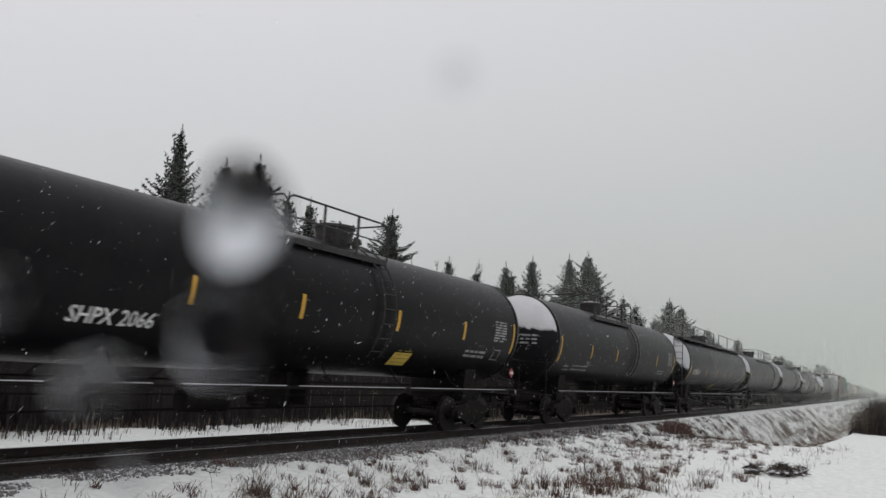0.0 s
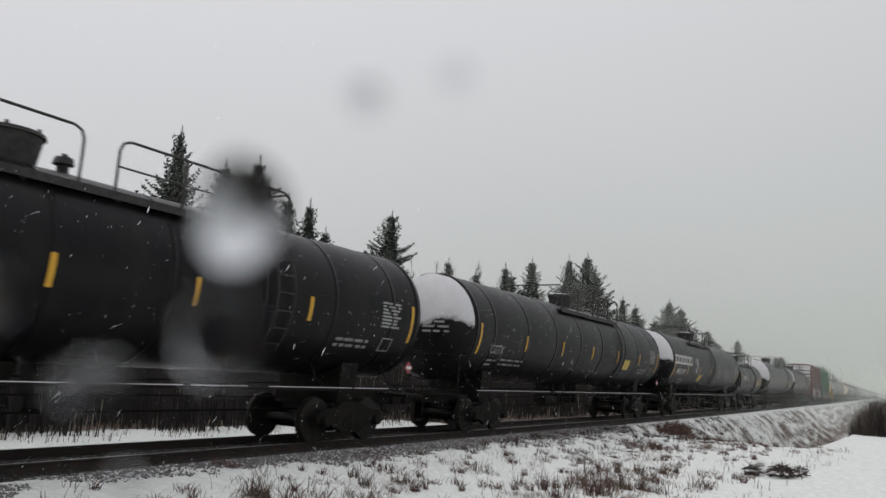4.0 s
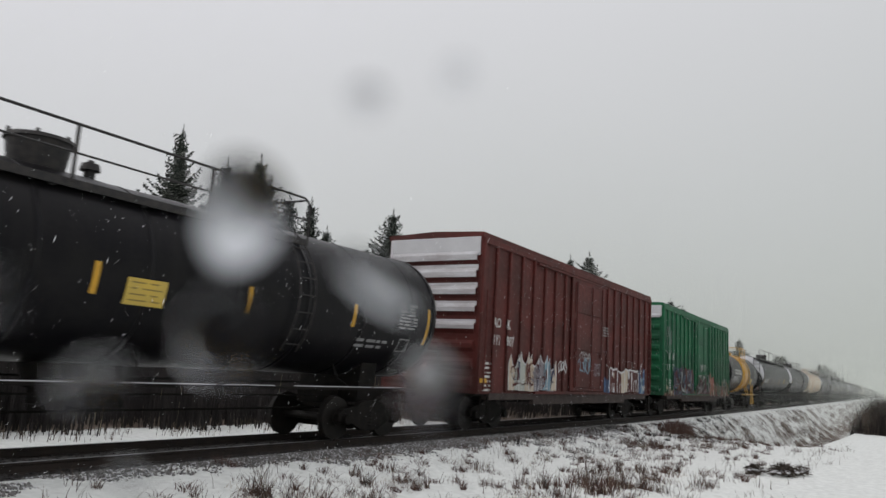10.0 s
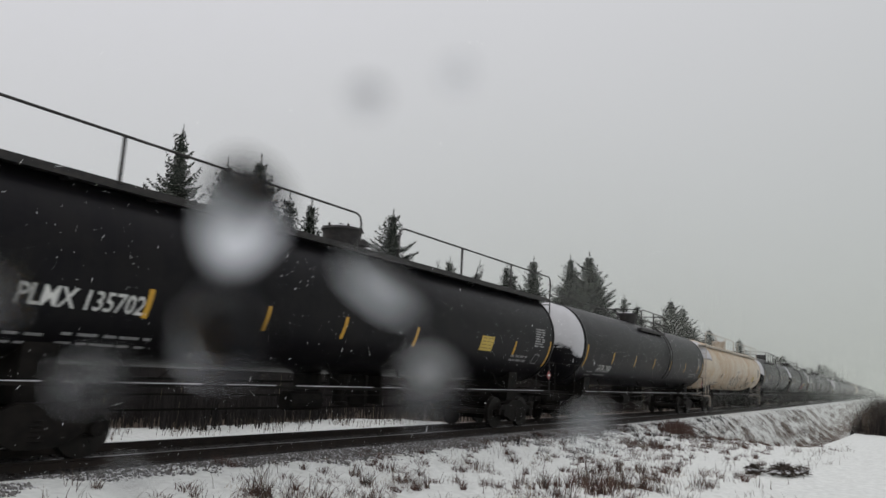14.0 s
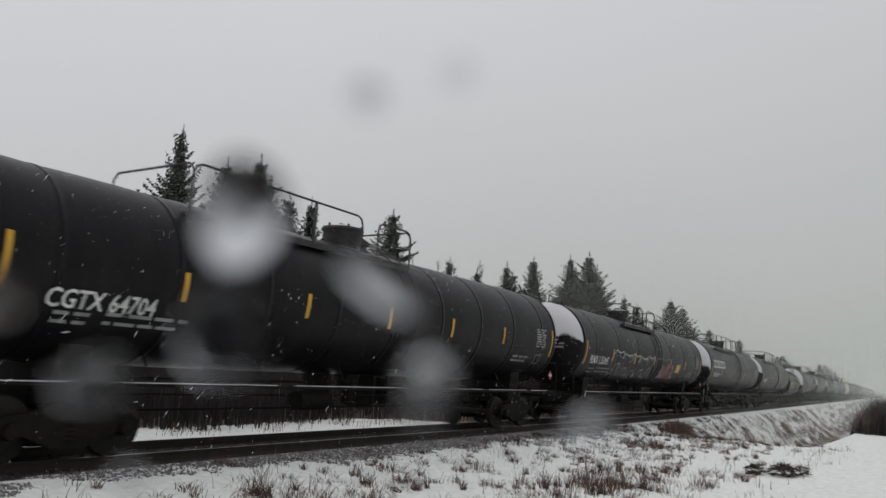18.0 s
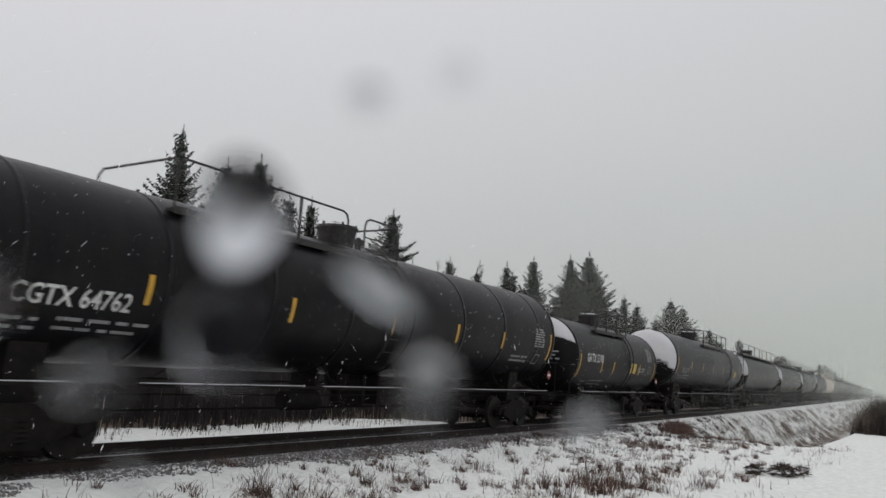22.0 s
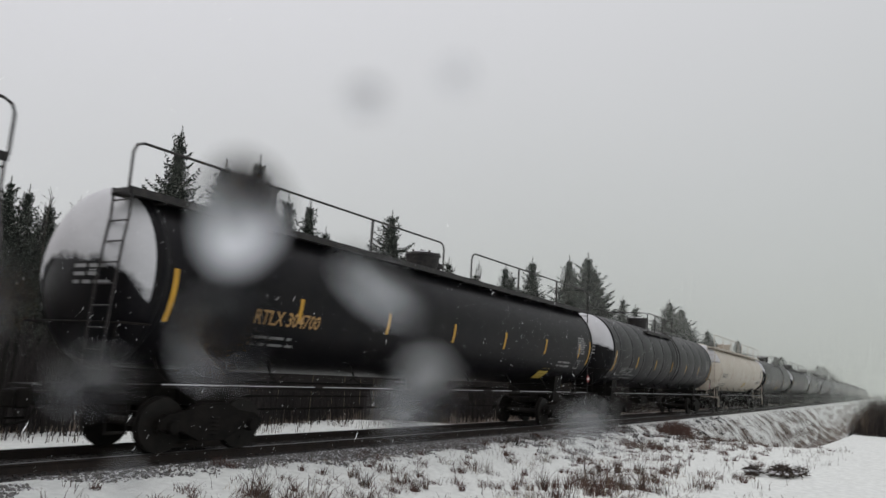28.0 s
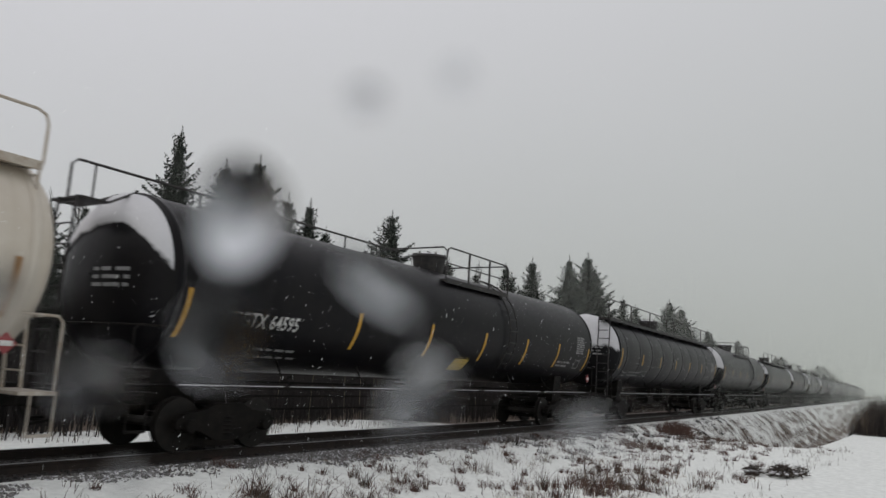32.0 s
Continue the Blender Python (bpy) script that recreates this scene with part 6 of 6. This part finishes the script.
stems("russet_grass", [k for k in TUFTS if rt.random() < 0.55], M_RUSSET, "russet dry stems standing in the snow", "dry grass", 0.0075)
stems("dry_grass", [k for k in TUFTS if rt.random() < 0.45], M_GRASS, "brown dead grass standing in the snow", "dry grass", 0.005)
stems("dark_stems", [(x, y, n // 2, w, lo, hi, le) for (x, y, n, w, lo, hi, le) in TUFTS if rt.random() < 0.4], M_BRUSH, "dark weathered stems standing in the snow", "dry grass", 0.005)
stems("pale_stems", [(x, y, 3, w, lo, hi, le) for (x, y, n, w, lo, hi, le) in TUFTS if rt.random() < 0.35], M_STRAW, "pale straw stems standing in the snow", "dry grass", 0.004)
stems("grass_mat", [(x + rt.uniform(-1, 1) * s, y + rt.uniform(-1, 1) * s, 26, 0.22, 0.03, 0.17, 2.2) for (x, y, n, s, t) in CLUMPS for _ in range(max(2, n // 16))], M_RUSSET, "flattened mat of russet dead grass in the snow", "dry grass", 0.005)
stems("pale_mat", [(x + rt.uniform(-1, 1) * s, y + rt.uniform(-1, 1) * s, 14, 0.25, 0.03, 0.15, 2.2) for (x, y, n, s, t) in CLUMPS for _ in range(max(2, n // 30))], M_STRAW, "flattened pale dead grass in the snow", "dry grass", 0.004)
stems("dark_tufts", [(rb.uniform(6, 34), -9.0 + 7.0 * rb.random() ** 0.6, rb.randrange(24, 60), rb.uniform(0.05, 0.20), 0.03, rb.uniform(0.10, 0.26), 1.3) for _ in range(260)], M_RUSSET, "small dark tufts of dead grass in the snow", "dry grass", 0.0055)
stems("straw", [(rb.uniform(5, 34), rb.uniform(-9.5, -2.2), rb.randrange(3, 9), 0.22, 0.06, 0.30, 0.9) for _ in range(380)], M_GRASS, "scattered dead grass blades in thin snow", "dry grass", 0.0045)
shoulder = [rb.uniform(17, 46) for _ in range(170)]
stems("shoulder_tufts", [(x, side_of(x) - 2.3 - 2.2 * rb.random() ** 1.4, rb.randrange(14, 40), rb.uniform(0.10, 0.32), 0.04, rb.uniform(0.10, 0.26), 1.2) for x in shoulder], M_BRUSH, "low dark tufts along the edge of the bank", "dry grass", 0.007)
def bank_spots(g, count, low, tall):
    """Tufts down the slope of the bank, thick in some patches and thin in others."""
    out = []
    while len(out) < count:
        x, q = g.uniform(28, 88), -2.5 - 4.2 * g.random() ** 0.8
        y = side_of(x) + q
        if 0.5 * noise.noise((x * 0.12, y * 0.9, 41)) + noise.noise((x * 0.30, y * 2.8, 47)) > g.uniform(-0.5, 0.45):
            out.append((x, y, g.randrange(6, 16), g.uniform(0.1, 0.4), low, tall * g.uniform(0.6, 1.2), 1.1))
    return out


stems("bank_grass", bank_spots(rb, 1300, 0.03, 0.15), M_GRASS, "brown grass on the railway bank", "dry grass", 0.009)
stems("bank_stems", bank_spots(rb, 600, 0.04, 0.18), M_RUSSET, "russet stems on the railway bank", "dry grass", 0.008)
stems("bank_brush", bank_spots(rb, 420, 0.04, 0.18), M_BRUSH, "dark weathered stems on the railway bank", "dry grass", 0.009)
stems("russet_bush", [(31.0 + rb.gauss(0, 0.8), -3.35 + rb.gauss(0, 0.28), 22, 0.3, 0.1, 0.62, 0.8) for _ in range(34)], M_RUSSET, "low russet bush on the edge of the bank", "bush", 0.008)


def flat_plant(x, y, r, n, seed):
    """A low flattened plant, dark against the snow."""
    rng = random.Random(seed)
    z = height(x, y)
    plant = tagged(new("flattened_shrub"), "low dark flattened shrub lying on the snow", "shrub", "low shrubs")
    plant.location = (x, y, z)
    verts, faces = [], []
    for _ in range(n):
        a, d = rng.uniform(0, 6.28), r * rng.random()
        px, py = d * math.cos(a) * 1.5, d * math.sin(a) * 0.7
        b, ln = rng.uniform(0, 6.28), rng.uniform(0.1, 0.25)
        k = len(verts)
        pz = rng.uniform(0.0, 0.26) * (1 - 0.7 * d / r)
        verts += [(px, py, pz), (px + ln * math.cos(b), py + ln * math.sin(b), pz + rng.uniform(-0.06, 0.16)), (px + ln * 0.4 * math.cos(b + 0.25), py + ln * 0.4 * math.sin(b + 0.25), pz + 0.035)]
        faces.append((k, k + 1, k + 2))
    put("leaves", mesh_of("leaves", verts, faces, M_BARK), plant)
    bm = bmesh.new()
    for _ in range(n // 7):
        a, d = rng.uniform(0, 6.28), r * rng.random()
        bmesh.ops.create_icosphere(bm, subdivisions=1, radius=0.05, matrix=Matrix.Translation((d * math.cos(a) * 1.5, d * math.sin(a) * 0.7, 0.10)) @ Matrix.Diagonal((1.6, 1.2, 0.5, 1)))
    part("snow_crumbs", bm, M_SNOW, plant, smooth=True)


flat_plant(20.3, -8.05, 0.24, 200, 1)
flat_plant(20.9, -8.65, 0.5, 620, 2)
flat_plant(21.4, -9.0, 0.2, 80, 3)


def stones(name, count, region, size, mat, label, seed):
    rng = random.Random(seed)
    shape = [(1, 0, 0), (-1, 0, 0), (0, 1, 0), (0, -1, 0), (0, 0, 1), (0, 0, -1)]
    tri = [(0, 2, 4), (2, 1, 4), (1, 3, 4), (3, 0, 4), (2, 0, 5), (1, 2, 5), (3, 1, 5), (0, 3, 5)]
    verts, faces = [], []
    for _ in range(count):
        x, q = region(rng)
        y = side_of(x) + q
        z = max(height(x, y), -0.165 if abs(q) < 1.45 else -9)
        s = rng.uniform(*size)
        k = len(verts)
        turn = Euler((rng.uniform(0, 3), rng.uniform(0, 3), rng.uniform(0, 3))).to_matrix()
        for p in shape:
            v = turn @ (Vector(p) * s * rng.uniform(0.65, 1.15))
            verts.append((x + v.x, y + v.y, z + 0.25 * s + v.z * 0.8))
        faces += [(k + a, k + b, k + c) for a, b, c in tri]
    tagged(new(name, mesh_of(name, verts, faces, mat)), label, "stones", kind="stuff")


def shoulder_spot(g):
    """A place on the ballast's shoulder, where the snow lies thin."""
    while True:
        x, q = 4 + 24 * g.random() ** 1.2, -1.35 - 1.9 * g.random() ** 1.5
        if noise.noise((x * 0.55, (side_of(x) + q) * 0.8, 21)) + 0.5 * noise.noise((x * 2.1, q * 2.1, 5)) > g.uniform(-0.7, 0.25) + 0.75 * smooth01(-2.0, -3.2, q) + 0.5 * (1 - smooth01(8.0, 11.0, x)):
            return x, q


stones("shoulder_stones", 26000, shoulder_spot, (0.010, 0.036), M_STONE, "grey ballast stones half covered by snow", 3)
stones("snow_crumbs", 12000, shoulder_spot, (0.008, 0.028), M_SNOW, "crumbs of wet snow lying among the ballast stones", 6)
stones("track_stones", 7000, lambda g: (3 + 40 * g.random() ** 1.2, g.uniform(-1.5, 1.5)), (0.025, 0.05), M_BALLAST, "dark wet ballast stones between the sleepers", 4)


# ---- falling snow ----
def flakes():
    """Snowflakes in the air between the camera and the train; the whole fall drifts down and across."""
    rng = random.Random(11)
    verts, faces = [], []
    for _ in range(150000):
        x, y, z = rng.uniform(2, 50), rng.uniform(-9.4, -1.7), rng.uniform(-1, 50)
        s = rng.uniform(0.0026, 0.0056)
        d = Vector((rng.uniform(-1.2, -0.2), rng.uniform(-0.3, 0.3), rng.uniform(-0.9, -0.2))).normalized() * s * rng.uniform(1.0, 2.5) ** 2
        k = len(verts)
        verts += [(x - d.x, y - d.y, z - d.z), (x + s * 0.7, y, z + s * 0.4), (x - s * 0.4, y + s * 0.5, z - s * 0.4), (x + d.x, y + d.y, z + d.z)]
        faces += [(k, k + 1, k + 2), (k, k + 2, k + 3), (k, k + 3, k + 1), (k + 1, k + 3, k + 2)]
    return tagged(new("falling_snow", mesh_of("falling_snow", verts, faces, M_FLAKE)), "wet snowflakes drifting down in front of the train", "snowfall", kind="stuff")


SNOWFALL = flakes()


def snow_haze():
    """Haze of the far snowfall, built as thin still pale strips, sheet behind sheet, that dim the wood and the far end
    of the train.
    """
    rng = random.Random(5)
    verts, faces = [], []

    def streak(a, b, top):
        k = len(verts)
        verts.extend([(*a, -2.0), (*b, -2.0), (*b, top), (*a, top)])
        faces.append((k, k + 1, k + 2, k + 3))

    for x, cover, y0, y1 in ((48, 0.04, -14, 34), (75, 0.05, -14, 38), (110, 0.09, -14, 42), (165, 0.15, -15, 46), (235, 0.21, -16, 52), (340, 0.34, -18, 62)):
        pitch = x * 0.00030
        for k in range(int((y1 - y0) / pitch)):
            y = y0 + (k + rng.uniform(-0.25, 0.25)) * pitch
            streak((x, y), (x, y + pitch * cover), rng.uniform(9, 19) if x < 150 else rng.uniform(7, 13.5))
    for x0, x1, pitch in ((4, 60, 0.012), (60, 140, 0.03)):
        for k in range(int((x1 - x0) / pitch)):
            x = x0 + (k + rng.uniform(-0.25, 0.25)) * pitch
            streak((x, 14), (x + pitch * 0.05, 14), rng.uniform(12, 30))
    return tagged(new("distant_snowfall", mesh_of("distant_snowfall", verts, faces, M_HAZESTRIP)), "thin pale strips standing for snow haze over wood and distance", "snowfall", kind="stuff")


snow_haze()


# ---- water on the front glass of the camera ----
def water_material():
    """Clear water that only bends light; its surface reflection is left out."""
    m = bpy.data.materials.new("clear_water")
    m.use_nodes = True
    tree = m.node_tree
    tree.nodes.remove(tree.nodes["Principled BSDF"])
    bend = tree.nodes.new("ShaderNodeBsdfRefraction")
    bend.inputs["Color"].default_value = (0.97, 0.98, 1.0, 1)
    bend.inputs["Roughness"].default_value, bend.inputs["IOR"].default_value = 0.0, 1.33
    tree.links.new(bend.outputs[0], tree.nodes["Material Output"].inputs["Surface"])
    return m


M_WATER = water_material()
# the drops are set 30 mm before the camera; the glass itself is not built
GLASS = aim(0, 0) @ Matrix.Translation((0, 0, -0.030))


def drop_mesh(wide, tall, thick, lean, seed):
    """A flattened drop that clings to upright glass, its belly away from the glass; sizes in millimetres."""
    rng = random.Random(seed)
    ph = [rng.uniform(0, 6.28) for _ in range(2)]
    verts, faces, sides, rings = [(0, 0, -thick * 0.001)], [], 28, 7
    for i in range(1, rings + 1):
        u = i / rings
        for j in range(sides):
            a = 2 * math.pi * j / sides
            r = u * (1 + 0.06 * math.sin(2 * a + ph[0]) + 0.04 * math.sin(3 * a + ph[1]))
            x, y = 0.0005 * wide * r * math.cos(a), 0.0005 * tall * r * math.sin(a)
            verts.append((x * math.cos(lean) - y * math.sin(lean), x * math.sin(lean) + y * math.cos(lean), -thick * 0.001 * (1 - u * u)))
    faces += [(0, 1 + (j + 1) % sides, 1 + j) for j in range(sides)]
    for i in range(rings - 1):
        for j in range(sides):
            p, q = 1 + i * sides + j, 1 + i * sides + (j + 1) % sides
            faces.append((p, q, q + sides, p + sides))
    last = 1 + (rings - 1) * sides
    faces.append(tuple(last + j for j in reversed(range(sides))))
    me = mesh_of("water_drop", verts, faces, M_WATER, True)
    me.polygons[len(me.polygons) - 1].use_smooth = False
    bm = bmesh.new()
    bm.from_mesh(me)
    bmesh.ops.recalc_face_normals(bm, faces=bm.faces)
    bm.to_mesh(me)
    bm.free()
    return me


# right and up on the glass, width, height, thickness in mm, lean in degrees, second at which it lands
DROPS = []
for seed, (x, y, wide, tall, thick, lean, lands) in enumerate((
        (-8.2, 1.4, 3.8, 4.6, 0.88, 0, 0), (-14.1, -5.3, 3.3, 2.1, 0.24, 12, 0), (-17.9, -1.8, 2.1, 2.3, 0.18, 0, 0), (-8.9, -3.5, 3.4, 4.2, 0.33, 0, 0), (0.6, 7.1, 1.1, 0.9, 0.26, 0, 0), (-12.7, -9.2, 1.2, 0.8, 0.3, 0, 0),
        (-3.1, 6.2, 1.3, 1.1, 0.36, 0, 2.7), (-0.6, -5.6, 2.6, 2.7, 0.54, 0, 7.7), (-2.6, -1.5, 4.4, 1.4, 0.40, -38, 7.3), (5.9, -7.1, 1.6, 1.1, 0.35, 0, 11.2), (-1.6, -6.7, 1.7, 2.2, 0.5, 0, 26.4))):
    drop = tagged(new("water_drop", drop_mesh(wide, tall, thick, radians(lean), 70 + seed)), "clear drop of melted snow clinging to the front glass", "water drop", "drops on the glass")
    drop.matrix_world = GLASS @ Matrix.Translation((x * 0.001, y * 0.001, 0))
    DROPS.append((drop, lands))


# ---- what moves ----
def run(t):
    """How far the train has come, in metres, at t seconds."""
    return 16.239 * (t - 10) - 0.0118 * (t - 10) ** 2


def motions():
    times = [0.0] + [1.0 * k for k in range(1, 32)] + [32.0]
    for car, mid in CARS:
        rows = []
        for t in times:
            x = mid - run(t)
            rows.append((t, pose(x, side_of(x), 0, 0, 0, math.degrees(heading(x)))))
        walk(car, rows)
    first = WHEELSETS[0]
    walk(first, [(k / 30, Matrix.Rotation(-(run(k / 30) - run(0)) / 0.457, 4, "Y")) for k in range(961)])
    for w in WHEELSETS[1:]:
        w.rotation_mode = "QUATERNION"
        keys = w.animation_data_create()
        keys.action = first.animation_data.action
        keys.action_slot = first.animation_data.action_slot
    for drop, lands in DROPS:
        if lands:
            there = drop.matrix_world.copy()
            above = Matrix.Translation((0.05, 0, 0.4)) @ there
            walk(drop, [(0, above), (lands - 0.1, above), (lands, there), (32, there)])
    walk(SNOWFALL, [(0, pose(0, 0, 0)), (32, pose(-15, 0, -38))])


motions()
